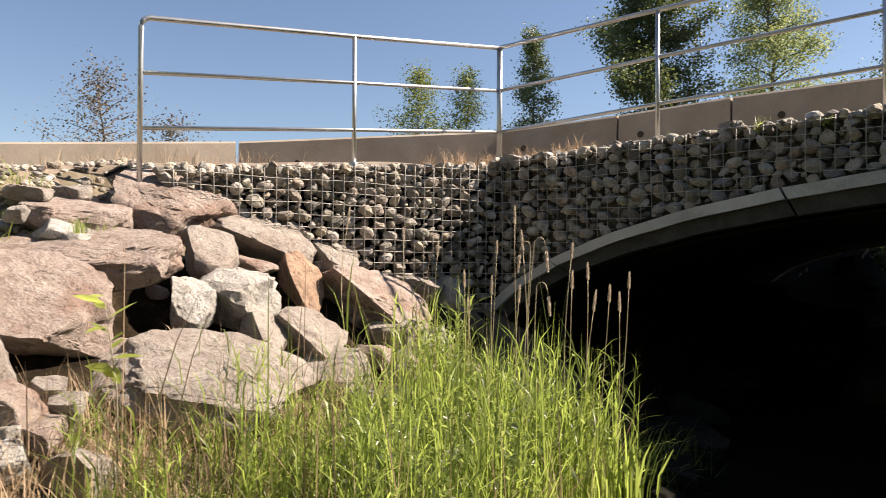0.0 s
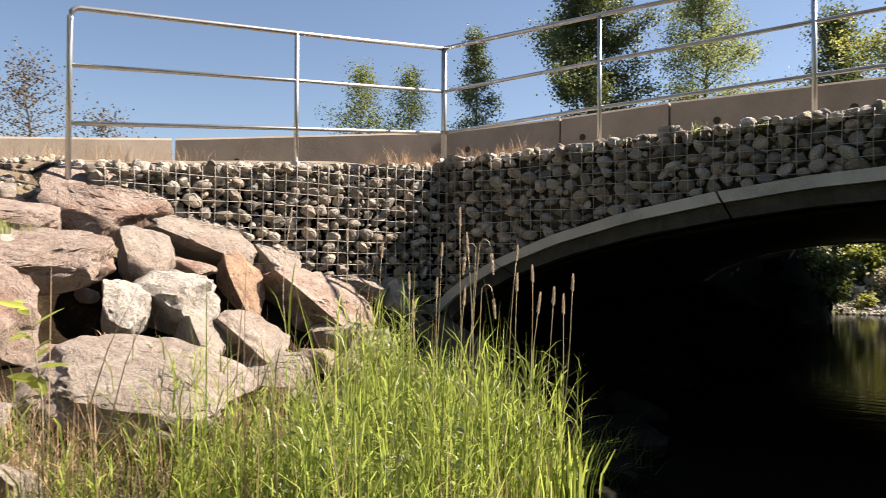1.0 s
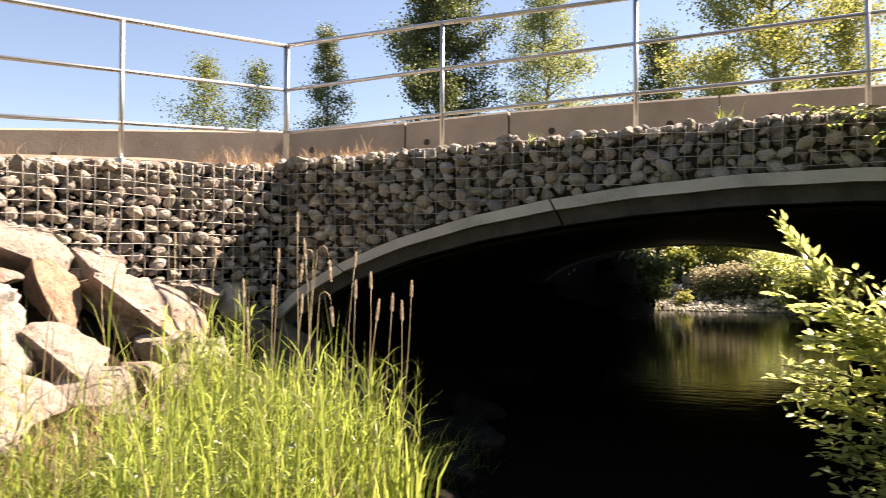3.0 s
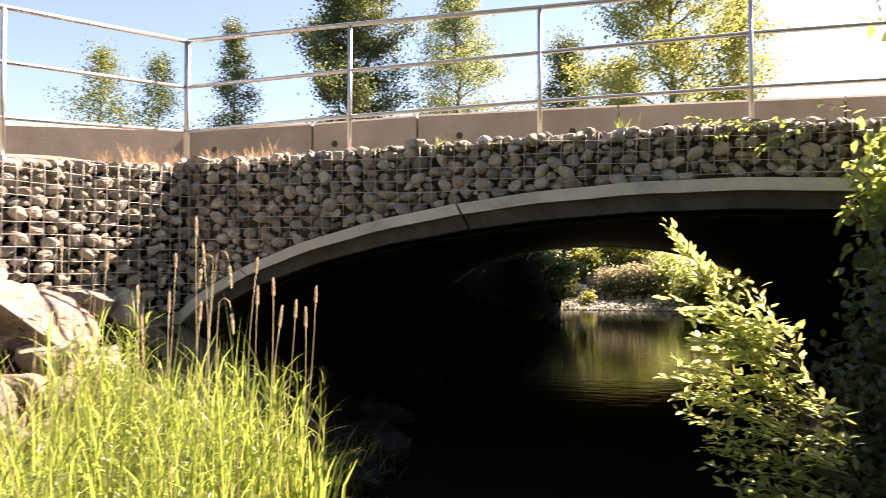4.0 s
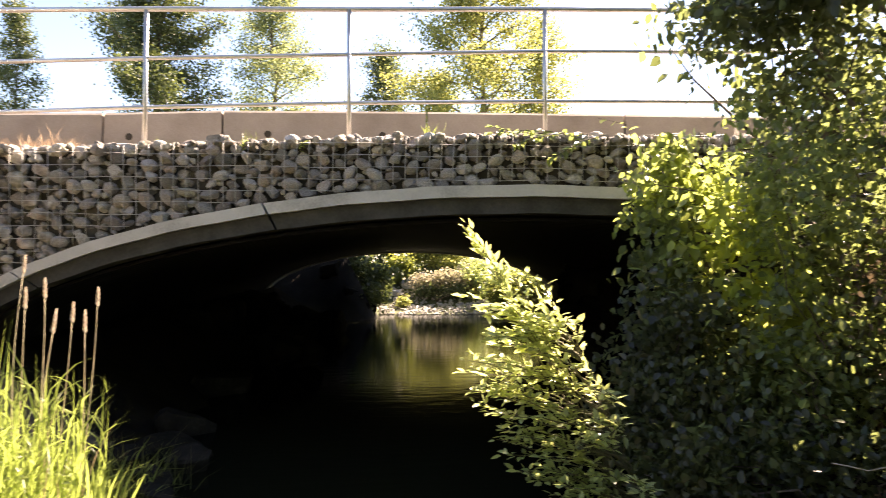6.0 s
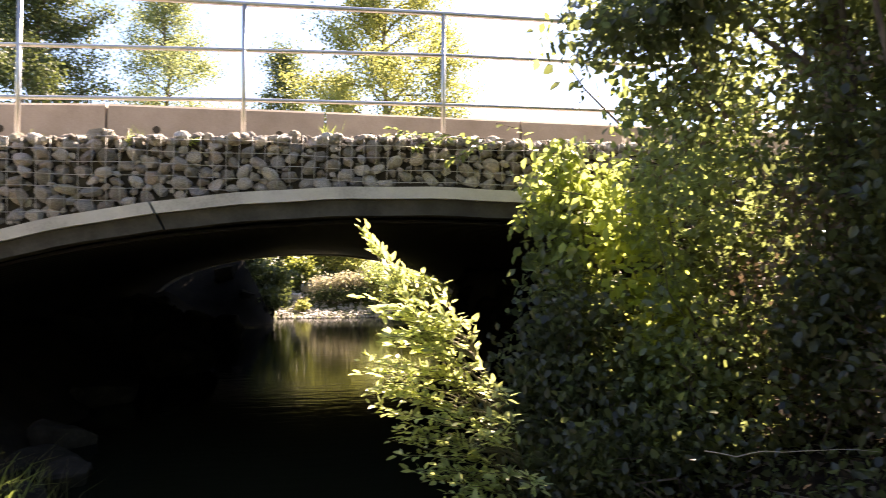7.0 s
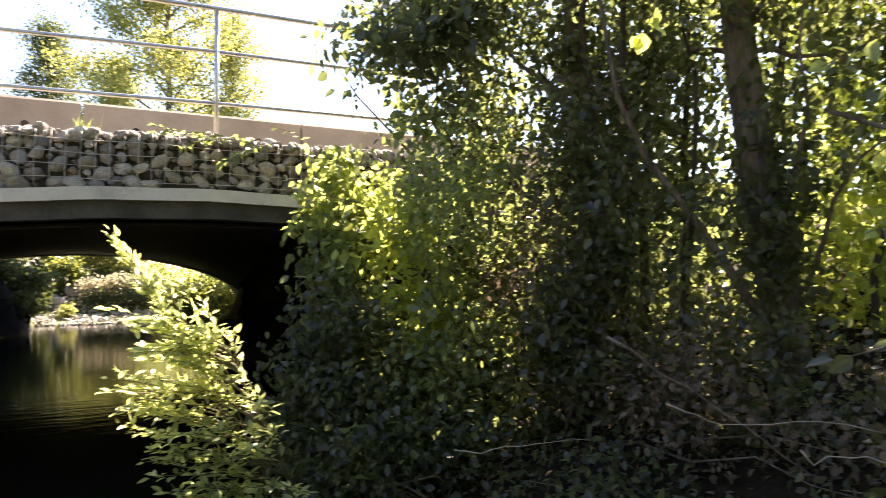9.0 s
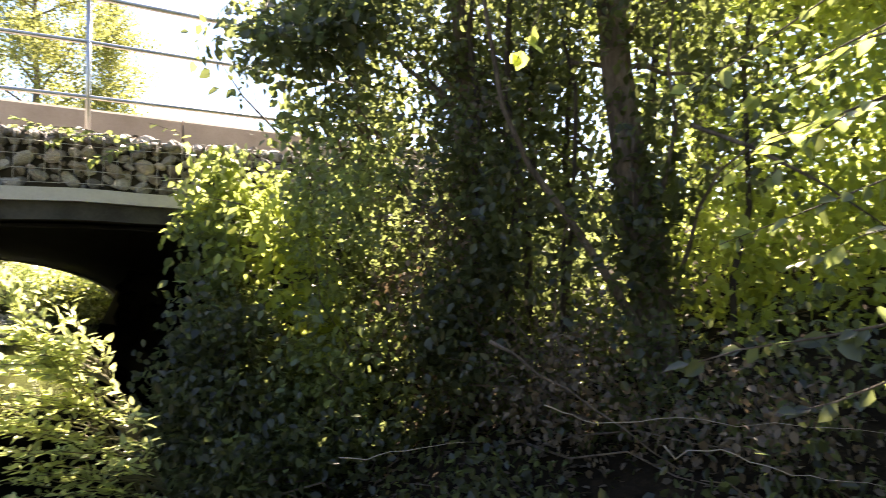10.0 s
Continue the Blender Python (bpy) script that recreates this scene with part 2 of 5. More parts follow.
WATER = bpy.data.materials.new("creek_water")
WATER.use_nodes = True
_n, _l = WATER.node_tree.nodes, WATER.node_tree.links.new
_p = _n["Principled BSDF"]
_p.inputs["Base Color"].default_value = (0.006, 0.007, 0.004, 1)
_p.inputs["Specular IOR Level"].default_value = 0.1
_p.inputs["Roughness"].default_value, _p.inputs["IOR"].default_value = 0.06, 1.33
_tc, _mp, _a, _b2 = _n.new("ShaderNodeTexCoord"), _n.new("ShaderNodeMapping"), _n.new("ShaderNodeTexNoise"), _n.new("ShaderNodeBump")
_mp.inputs["Scale"].default_value = (0.5, 1.6, 1)
_a.inputs["Scale"].default_value, _a.inputs["Detail"].default_value = 4.5, 5
_b2.inputs["Strength"].default_value, _b2.inputs["Distance"].default_value = 0.16, 0.02
_l(_tc.outputs["Object"], _mp.inputs["Vector"])
_l(_mp.outputs["Vector"], _a.inputs["Vector"])
_l(_a.outputs["Fac"], _b2.inputs["Height"])
_l(_b2.outputs["Normal"], _p.inputs["Normal"])


# ---- mesh helpers ----
def mesh_object(name, verts, faces, material, parent=None, label="", smooth=False):
    me = bpy.data.meshes.new(name)
    me.from_pydata([tuple(v) for v in verts], [], [tuple(f) for f in faces])
    me.materials.append(material)
    if smooth:
        me.polygons.foreach_set("use_smooth", [True] * len(me.polygons))
    me.update()
    ob = new(name, me)
    ob.parent = parent
    return tagged(ob, label)


def part(name, bm, material, parent, label="", smooth=False):
    """One bmesh as one mesh object under a thing or a part."""
    me = bpy.data.meshes.new(name)
    bm.to_mesh(me)
    bm.free()
    me.materials.append(material)
    if smooth:
        me.polygons.foreach_set("use_smooth", [True] * len(me.polygons))
    ob = new(name, me)
    ob.parent = parent
    return tagged(ob, label)


def thing(name, at, label, category, group="", kind=""):
    ob = new(name)
    ob.location = at
    ob.empty_display_size = 0.1
    return tagged(ob, label, category, group, kind)


def tube(points, radii, sides=8, start=0):
    """Rings round a line of points: vertices and faces, closed at both ends."""
    pts = [Vector(p) for p in points]
    verts, faces = [], []
    for i, p in enumerate(pts):
        d = (pts[min(i + 1, len(pts) - 1)] - pts[max(i - 1, 0)]).normalized()
        up = Vector((0, 0, 1)) if abs(d.z) < 0.95 else Vector((0, 1, 0))
        u = d.cross(up).normalized()
        w = d.cross(u)
        for k in range(sides):
            a = 2 * math.pi * k / sides
            verts.append(p + (u * math.cos(a) + w * math.sin(a)) * radii[i])
    for i in range(len(pts) - 1):
        for k in range(sides):
            a, b = start + i * sides + k, start + i * sides + (k + 1) % sides
            faces.append((a, b, b + sides, a + sides))
    faces.append(tuple(start + k for k in range(sides))[::-1])
    faces.append(tuple(start + (len(pts) - 1) * sides + k for k in range(sides)))
    return verts, faces


def tubes(name, lines, material, parent=None, sides=6, label=""):
    """Several tubes in one mesh; lines: (points, radii)."""
    verts, faces = [], []
    for pts, rad in lines:
        v, f = tube(pts, rad, sides, len(verts))
        verts += v
        faces += f
    return mesh_object(name, verts, faces, material, parent, label, True)


def leaf_mesh(name, at, way, face, length, width, material, parent=None, label=""):
    """Many leaves in one mesh: each a pointed oval folded along its rib. at, way, face: arrays of places, tip directions and normals."""
    at, way, face = (np.asarray(a, float) for a in (at, way, face))
    way /= np.linalg.norm(way, axis=1, keepdims=True)
    side = np.cross(way, face)
    side /= np.linalg.norm(side, axis=1, keepdims=True) + 1e-9
    up = np.cross(side, way)
    length, width = np.asarray(length)[:, None], np.asarray(width)[:, None]
    rows = [(0, 0, 0), (0.33, 0.5, 0.14), (0.7, 0.38, 0.08), (1, 0, -0.1), (0.7, -0.38, 0.08), (0.33, -0.5, 0.14)]
    verts = np.stack([at + way * length * a + side * width * b + up * width * c for a, b, c in rows], 1).reshape(-1, 3)
    n = len(at)
    base = np.arange(n)[:, None] * 6
    quads = np.concatenate([base + [0, 1, 2, 3], base + [0, 3, 4, 5]], 0)
    me = bpy.data.meshes.new(name)
    me.vertices.add(len(verts))
    me.vertices.foreach_set("co", verts.ravel())
    me.loops.add(quads.size)
    me.loops.foreach_set("vertex_index", quads.ravel())
    me.polygons.add(len(quads))
    me.polygons.foreach_set("loop_start", np.arange(len(quads)) * 4)
    me.polygons.foreach_set("loop_total", np.full(len(quads), 4))
    me.materials.append(material)
    me.update(calc_edges=True)
    ob = new(name, me)
    ob.parent = parent
    return tagged(ob, label)


def blade_mesh(name, root, height, lean, width, droop, material, parent=None, label=""):
    """Many grass blades in one mesh: three bent, tapering lengths each. lean: horizontal reach of the tip."""
    root, lean = np.asarray(root, float), np.asarray(lean, float)
    n = len(root)
    height, width, droop = (np.asarray(a, float)[:, None] for a in (height, width, droop))
    turn = np.random.rand(n) * 2 * np.pi
    side = np.stack([np.cos(turn), np.sin(turn), 0 * turn], 1)
    lean3 = np.concatenate([lean, np.zeros((n, 1))], 1)
    rings = []
    for s, w in ((0, 0.8), (0.38, 1.0), (0.72, 0.7)):
        c = root + lean3 * s**2 + np.array([0, 0, 1]) * height * (s - droop * s**3)
        rings += [c - side * width * w / 2, c + side * width * w / 2]
    rings.append(root + lean3 + np.array([0, 0, 1]) * height * (1 - droop))
    verts = np.stack(rings, 1).reshape(-1, 3)
    b = np.arange(n)[:, None] * 7
    quads = np.concatenate([b + [0, 1, 3, 2], b + [2, 3, 5, 4]], 0)
    tris = b + [4, 5, 6]
    me = bpy.data.meshes.new(name)
    me.vertices.add(len(verts))
    me.vertices.foreach_set("co", verts.ravel())
    me.loops.add(quads.size + tris.size)
    me.loops.foreach_set("vertex_index", np.concatenate([quads.ravel(), tris.ravel()]))
    me.polygons.add(len(quads) + len(tris))
    me.polygons.foreach_set("loop_start", np.concatenate([np.arange(len(quads)) * 4, quads.size + np.arange(len(tris)) * 3]))
    me.polygons.foreach_set("loop_total", np.concatenate([np.full(len(quads), 4), np.full(len(tris), 3)]))
    me.materials.append(material)
    me.update(calc_edges=True)
    ob = new(name, me)
    ob.parent = parent
    return tagged(ob, label)


# ---- the plan ----
WATER_Z = 0.4
FACE_Y, BACK_Y = 6.3, 22.0                     # the bridge's two faces
ARCH_X, ARCH_A, ARCH_Z, ARCH_B = 1.85, 5.42, 1.0, 1.755   # outer edge of the collar
FAR_X, FAR_A, FAR_B = 0.95, 4.6, 1.58          # the barrel's far mouth, a little skewed
LEG_P, LEG_D, LEG_N = (-3.19, 6.4), (-0.400, -0.917), (0.917, -0.400)   # face of the wing wall


def deck_z(x):
    return 3.0 + 0.04 * min(max(x + 3.3, 0.0), 4.7)


def path_z(y):
    return min(max(2.74 + 0.09 * (y - 3.17), 2.3), 3.0)


def arch_z(x, inset=0.0):
    u = (x - ARCH_X) / (ARCH_A - inset)
    return ARCH_Z + (ARCH_B - inset) * math.sqrt(1 - u * u) if abs(u) < 1 else ARCH_Z


def bore(y, inset=0.29):
    """The barrel's middle, half width and rise at a distance along it."""
    f = (y - FACE_Y) / (BACK_Y - FACE_Y)
    e = inset - 0.29
    return ARCH_X + (FAR_X - ARCH_X) * f, ARCH_A - 0.29 + (FAR_A - ARCH_A + 0.29) * f - e, ARCH_B - 0.29 + (FAR_B - ARCH_B + 0.29) * f - e


def ease(a, b, v):
    s = min(max((v - a) / (b - a), 0.0), 1.0)
    return s * s * (3 - 2 * s)


def ground_z(x, y):
    s = (x - LEG_P[0]) * LEG_N[0] + (y - LEG_P[1]) * LEG_N[1]
    left = WATER_Z + 0.67 * (-1.7 - x)
    berm = 0.75 * ease(5.0, 4.2, y)
    left = max(left, WATER_Z + 0.3 * min(-1.7 + berm - x, 0.5)) - 0.16 * ease(-2.5, -2.9, x) * ease(6.0, 5.0, y)
    right = WATER_Z + 0.35 * (x - 2.6 - 2.4 * ease(5.6, 7.2, y) * ease(26.0, 24.0, y) - 2.4 * ease(9.0, 13.0, y) * ease(26.0, 24.0, y))
    right = max(right, WATER_Z + (2.2 * (x - 3.75) if 3.5 < x else -0.6)) if 11.0 < y < 17.0 else right
    low = max(-0.15, left, right)
    rough = 0.06 * noise.noise(Vector((x * 1.7, y * 1.7, 0))) + 0.03 * noise.noise(Vector((x * 6, y * 6, 3)))
    z = min(low, path_z(y)) + rough * (0.3 if low < 0.2 else 1.0)
    if -4.5 < x < -3.1 and 2.0 < y < 3.4:
        z -= 0.5 * ease(0.6, 0.25, math.hypot(x + 3.84, y - 2.72))
    if FACE_Y + 0.1 < y < BACK_Y:
        mid, half, rise = bore(y)
        u = (x - mid) / half
        if abs(u) < 1.0:
            z = min(z, ARCH_Z + rise * math.sqrt(1 - u * u) - 0.1)
        else:
            z = 2.85
    elif s < -0.3 and 3.3 < y < FACE_Y + 0.2 and x < 0:
        z = path_z(y) + 0.3 * rough + 0.1 * ease(-0.35, -1.3, s)
    elif y <= 3.3:
        z += 0.05 * ease(-5.1, -6.2, x)
    if y >= BACK_Y:
        shelf = WATER_Z - 0.05 + 0.12 * max(0, y - 24.7) + 0.4 * max(0, y - 27.0) + 0.3 * rough
        z = max(min(z, 2.0), min(shelf, 2.3))
    if 22.15 < y < 25.5:
        z = max(z, min(2.5, WATER_Z - 0.2 + 2.2 * (-0.1 - x) + 2 * rough) * ease(22.15, 22.6, y))
    return z
# ---- the large structure ----
def spread(lo, hi, near_lo, near_hi, step, grow=1.22):
    """Grid lines: even between near_lo and near_hi, ever wider outside."""
    out = list(np.arange(near_lo, near_hi + step / 2, step))
    d = step
    while out[-1] < hi:
        d *= grow
        out.append(min(out[-1] + d, hi))
    d = step
    while out[0] > lo:
        d *= grow
        out.insert(0, max(out[0] - d, lo))
    return out


gx = spread(-600, 600, -8, 8, 0.14)
gy = spread(-600, 9, -1, 9, 0.14) + list(np.arange(9.4, 26.1, 0.35)) + spread(27, 900, 27, 27.8, 0.4)
gverts = [(x, y, ground_z(x, y)) for y in gy for x in gx]
w = len(gx)
gfaces = [(j * w + i, j * w + i + 1, (j + 1) * w + i + 1, (j + 1) * w + i) for j in range(len(gy) - 1) for i in range(w - 1)]
ground = mesh_object("ground", gverts, gfaces, EARTH, None, "", True)
ground.data.materials.append(MUD_SHADED)
ground.data.materials.append(MEADOW)
ground.data.materials.append(ROADTOP)
ground.data.materials.append(GROUND_SHADED)
# Faces in the barrel, behind the wing wall and between boulders get shade-dark colours.
for p in ground.data.polygons:
    c = p.center
    e = 0.5 * noise.noise(c * 0.9) + 0.25 * noise.noise(c * 3.1)
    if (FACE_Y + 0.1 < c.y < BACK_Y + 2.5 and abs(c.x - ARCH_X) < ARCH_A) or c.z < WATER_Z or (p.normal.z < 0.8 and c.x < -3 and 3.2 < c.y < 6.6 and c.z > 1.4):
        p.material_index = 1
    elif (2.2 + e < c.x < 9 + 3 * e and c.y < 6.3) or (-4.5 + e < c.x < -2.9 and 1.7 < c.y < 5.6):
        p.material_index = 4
    elif c.x > 2.5 or c.x < -9 + 2 * e or c.y < 0.4 + 1.2 * e or c.y > BACK_Y:
        p.material_index = 2
for p in ground.data.polygons:
    c = p.center
    if c.z > 2.35 and c.x < -3.2 and 1.0 < c.y < FACE_Y + 0.3 and p.normal.z > 0.8:
        p.material_index = 3
tagged(ground, "dry brown earth banks and creek bed", "ground", kind="structure")

water = mesh_object("water", [(-60, -60, WATER_Z), (60, -60, WATER_Z), (60, 25.6, WATER_Z), (-60, 25.6, WATER_Z)], [(0, 1, 2, 3)], WATER)
tagged(water, "dark slow creek water under the bridge", "water", kind="structure")

# road fill over the culvert: solid with the arch cut through
xs_l, xs_r = -16.0, 26.0
N = 56
ang = [math.pi - math.pi * k / N for k in range(N + 1)]
fv, ff = [], []
for y in (FACE_Y + 0.12, BACK_Y):
    mid, half, rise = bore(y, 0.25)
    inner = [(mid + half * math.cos(a), ARCH_Z + rise * math.sin(a)) for a in ang]
    bot = [(xs_l, -0.3), (inner[0][0], -0.3)] + inner + [(inner[-1][0], -0.3), (xs_r, -0.3)]
    fv += [(x, y, z) for x, z in bot] + [(x, y, deck_z(x) - 0.01) for x, z in bot]
M = N + 5
for s in (0, 2 * M):
    for i in range(M - 1):
        q = (s + i, s + i + 1, s + M + i + 1, s + M + i)
        ff.append(q if s == 0 else q[::-1])
for i in range(M - 1):
    ff.append((M + i, M + i + 1, 3 * M + i + 1, 3 * M + i))
fill = mesh_object("road_fill", fv, ff, FILL)
tagged(fill, "earth fill of the road over the culvert", "embankment", kind="structure")

# gravel strip and road behind the railing
road = mesh_object("road", [v for i in range(len(gx)) if -16 < gx[i] < 26 for v in ((gx[i], FACE_Y + 0.1, deck_z(gx[i])), (gx[i], BACK_Y, deck_z(gx[i]) + 0.02))],
                   [(2 * i, 2 * i + 2, 2 * i + 3, 2 * i + 1) for i in range(len([x for x in gx if -16 < x < 26]) - 1)], ROADTOP)
tagged(road, "pale gravel and concrete roadway over the culvert", "road", kind="structure")


# corrugated culvert barrel
def barrel():
    verts, faces = [], []
    ys = np.arange(FACE_Y + 0.12, BACK_Y + 0.01, 0.05)
    K = 62
    for y in ys:
        c = 0.024 * math.cos((y - FACE_Y) * 2 * math.pi / 0.2)
        mid, half, rise = bore(y)
        for k in range(K + 1):
            a = math.pi - math.pi * min(max(k - 1, 0), K - 2) / (K - 2)
            low = k in (0, K)
            verts.append((mid + (half + c) * math.cos(a), y, -0.2 if low else ARCH_Z + (rise + c) * math.sin(a)))
    for j in range(len(ys) - 1):
        for k in range(K):
            a = j * (K + 1) + k
            faces.append((a, a + 1, a + K + 2, a + K + 1))
    return verts, faces


culvert = thing("culvert", (0, 0, 0), "wide low corrugated steel arch culvert with concrete collar", "culvert")
bv, bf = barrel()
mesh_object("barrel", bv, bf, PLATE_SHADED, culvert, "corrugated steel plate barrel, its shade put into the colour", True)


def collar(name, y0, y1, a0, a1, out, inn, material, label, mid=ARCH_X, half=ARCH_A, rise=ARCH_B):
    """A length of the collar between two angles in degrees."""
    bm = bmesh.new()
    K = max(2, int(abs(a1 - a0) / 2.5))
    rings = []
    for k in range(K + 1):
        a = radians(a0 + (a1 - a0) * k / K)
        wob = 0.004 * math.sin(a0 + k * 1.7)
        row = []
        for d, y in ((out, y0), (inn, y0), (inn, y1), (out, y1)):
            row.append(bm.verts.new((mid + (half - d + wob) * math.cos(a), y, ARCH_Z + (rise - d + wob) * math.sin(a))))
        rings.append(row)
    for r, q in zip(rings, rings[1:]):
        for i in range(4):
            bm.faces.new((r[i], r[(i + 1) % 4], q[(i + 1) % 4], q[i]))
    bm.faces.new(rings[0])
    bm.faces.new(rings[-1][::-1])
    bmesh.ops.recalc_face_normals(bm, faces=bm.faces)
    return part(name, bm, material, culvert, label)


ARCJOINT = math.degrees(math.acos((-0.545 - ARCH_X) / ARCH_A))
for a0, a1 in ((180, 146), (145.8, ARCJOINT + 0.12), (ARCJOINT - 0.12, 72), (71.8, 36), (35.8, 0)):
    collar("collar_segment", FACE_Y - 0.06, FACE_Y + 0.2, a0, a1, 0.0, 0.105, COLLAR, "pale weathered concrete collar segment")
    collar("collar_soffit", FACE_Y + 0.0, FACE_Y + 0.26, a0, a1, 0.108, 0.25, COLLAR_SHADED, "stained inner lip of the collar, darkened for its shade")
collar("far_collar", BACK_Y - 0.45, BACK_Y + 0.15, 180, 0, -0.12, 0.06, COLLAR, "pale collar at the far end of the culvert", FAR_X, FAR_A, FAR_B)


# ---- concrete barriers ----
def barrier(x0, y0, z0, x1, y1, z1, label):
    """A precast barrier unit: a stem with a sloped foot, chamfered top and two lifting holes."""
    bm = bmesh.new()
    L = math.hypot(x1 - x0, y1 - y0)
    H = 0.74
    prof = [(-0.2, 0), (-0.2, 0.08), (-0.1, 0.26), (-0.075, H - 0.025), (-0.05, H), (0.05, H), (0.075, H - 0.025), (0.1, 0.26), (0.2, 0.08), (0.2, 0)]
    rows = []
    for e in (0.012, L - 0.012):
        rows.append([bm.verts.new((e, y, z + (z1 - z0) * e / L)) for y, z in prof])
    for i in range(len(prof)):
        j = (i + 1) % len(prof)
        bm.faces.new((rows[0][i], rows[0][j], rows[1][j], rows[1][i]))
    bm.faces.new(rows[0])
    bm.faces.new(rows[1][::-1])
    bmesh.ops.recalc_face_normals(bm, faces=bm.faces)
    root = thing("concrete_barrier", (x0, y0, z0), label, "barrier", "barriers along the road")
    root.rotation_euler = (0, 0, math.atan2(y1 - y0, x1 - x0))
    body = part("body", bm, CONCRETE, root)
    for f in (0.22, 0.78):
        if L < 1.6 and f > 0.5:
            continue
        # A dark disc on the face stands for the shade inside the hole.
        v, fa = tube([(L * f, -0.0915, 0.49), (L * f, -0.081, 0.49)], [0.038, 0.03], 10)
        mesh_object("lifting_hole", v, fa, FILL, body, "round lifting hole drawn as a shade-dark disc")
    return root


BY = 7.58
for x0, x1, z0, z1 in ((-3.95, -2.42, 2.86, 2.88), (-2.42, -1.21, 2.88, 2.925), (-1.21, 0.92, 2.925, 2.94), (0.92, 3.05, 2.94, 2.94), (3.05, 5.2, 2.94, 2.94), (5.2, 7.6, 2.94, 2.94)):
    barrier(x0, BY, z0, x1, BY, z1, "buff precast concrete road barrier in shade")
barrier(-6.38, 5.43, 2.66, -3.97, 7.56, 2.86, "shaded brown concrete barrier turning along the path")
barrier(-7.58, 3.23, 2.46, -6.4, 5.4, 2.66, "sunlit grey concrete barrier beside the path")
barrier(-8.78, 1.03, 2.28, -7.6, 3.2, 2.46, "sunlit grey concrete barrier beside the path")


# ---- railings ----
def railing(name, posts, label, rounded):
    """posts: (x, y, heights of the three pipes, foot z). The pipes run from post to post."""
    root = thing(name, (posts[0][0], posts[0][1], posts[0][3]), label, "railing")
    inv = Matrix.Translation(root.location).inverted()

    def pipe(nm, pts, r, lab=""):
        return tubes(nm, [([inv @ Vector(p) for p in pts], [r] * len(pts))], GALV, root, 10, lab)
    for i, (x, y, t, f) in enumerate(posts):
        if i == 0 and rounded:
            continue
        post = pipe("post", [(x, y, f - 0.15), (x, y, t[0] + 0.005)], 0.021)
        v, fa = tube([inv @ Vector((x, y, f - 0.03)), inv @ Vector((x, y, f + 0.012))], [0.055, 0.05], 10)
        mesh_object("base_flange", v, fa, GALV, post)
    for k in range(3):
        pts = [(x, y, t[k]) for x, y, t, f in posts]
        if k == 0 and rounded:
            # the end post bends over into the top pipe
            (x0, y0, t0, f0), (x1, y1, t1, f1) = posts[0], posts[1]
            d = Vector((x1 - x0, y1 - y0, t1[0] - t0[0])).normalized()
            bend = [Vector((x0, y0, t0[0] - 0.07)) + (d * 0.07) * (1 - math.cos(a)) + Vector((0, 0, 0.07)) * math.sin(a) for a in (0, 0.4, 0.8, 1.2, 1.57)]
            pts = [(x0, y0, f0 - 0.15), (x0, y0, t0[0] - 0.3)] + [tuple(b) for b in bend] + pts[1:]
        pipe(("top_rail", "middle_rail", "bottom_rail")[k], pts, (0.022, 0.018, 0.018)[k])
    return root


C, CT = (-3.355, 6.476), (4.277, 3.812, 3.364)
railing("railing", [(-4.741, 3.171, (3.936, 3.486, 3.036), 2.74), (-3.964, 4.857, (4.085, 3.645, 3.2), 2.88), (C[0], C[1], CT, 3.0)], "galvanised three-rail steel pipe railing along the path", True)
bp = [(x, 6.47, t, deck_z(x)) for x, t in ((-1.625, (4.33, 3.885, 3.446)), (0.178, (4.367, 3.953, 3.511)), (1.97, (4.41, 4.018, 3.553)), (3.78, (4.435, 4.045, 3.575)), (5.6, (4.5, 4.11, 3.64)), (7.4, (4.55, 4.15, 3.68)))]
railing("railing", [(C[0] + 0.02, C[1] - 0.003, CT, 3.0)] + bp, "galvanised three-rail steel pipe railing on the bridge", False)
# ---- boulders of the bank ----
BLABEL = {BOULDER: "grey-brown angular riprap boulder on the bank", BOULDER_RED: "reddish brown rough riprap boulder on the bank",
          BOULDER_PALE: "pale weathered riprap boulder with dark cracks", BOULDER_RUST: "rust-stained upright riprap boulder on the bank"}


def boulder(at, half, lean, seed, material, turn=35, detail=4, breaks=(), square=3.4, rugged=1.0):
    """An angular rock: a ball broken along planes, then chipped and roughened. breaks: (normal, distance) in its own axes."""
    rnd = random.Random(seed)
    bm = bmesh.new()
    detail += max(half) > 0.3
    bmesh.ops.create_icosphere(bm, subdivisions=detail, radius=1.0)
    cuts = [(Vector(n).normalized(), d) for n, d in breaks]
    if not breaks:
        cuts.append((Vector((rnd.gauss(0.2, 0.2), rnd.gauss(-0.2, 0.2), 0.85)).normalized(), rnd.uniform(0.4, 0.55)))
        cuts.append((Vector((rnd.gauss(-0.35, 0.25), -0.8, rnd.gauss(-0.2, 0.2))).normalized(), rnd.uniform(0.45, 0.6)))
    for k in range(6 if breaks else 9):
        n = Vector((rnd.gauss(0, 1), rnd.gauss(0, 1), rnd.gauss(0, 1))).normalized()
        cuts.append((n, rnd.uniform(0.8, 1.1) if breaks else rnd.uniform(0.6, 0.95)))
    off = Vector((seed * 3.7, seed * 1.3, 0))
    lo, hi = Vector((9, 9, 9)), Vector((-9, -9, -9))
    rough = 0.55 if max(half) < 0.12 else 1.0
    for v in bm.verts:
        c = v.co / (abs(v.co.x) ** square + abs(v.co.y) ** square + abs(v.co.z) ** square) ** (1 / square)
        for n, d in cuts:
            e = c.dot(n) - d
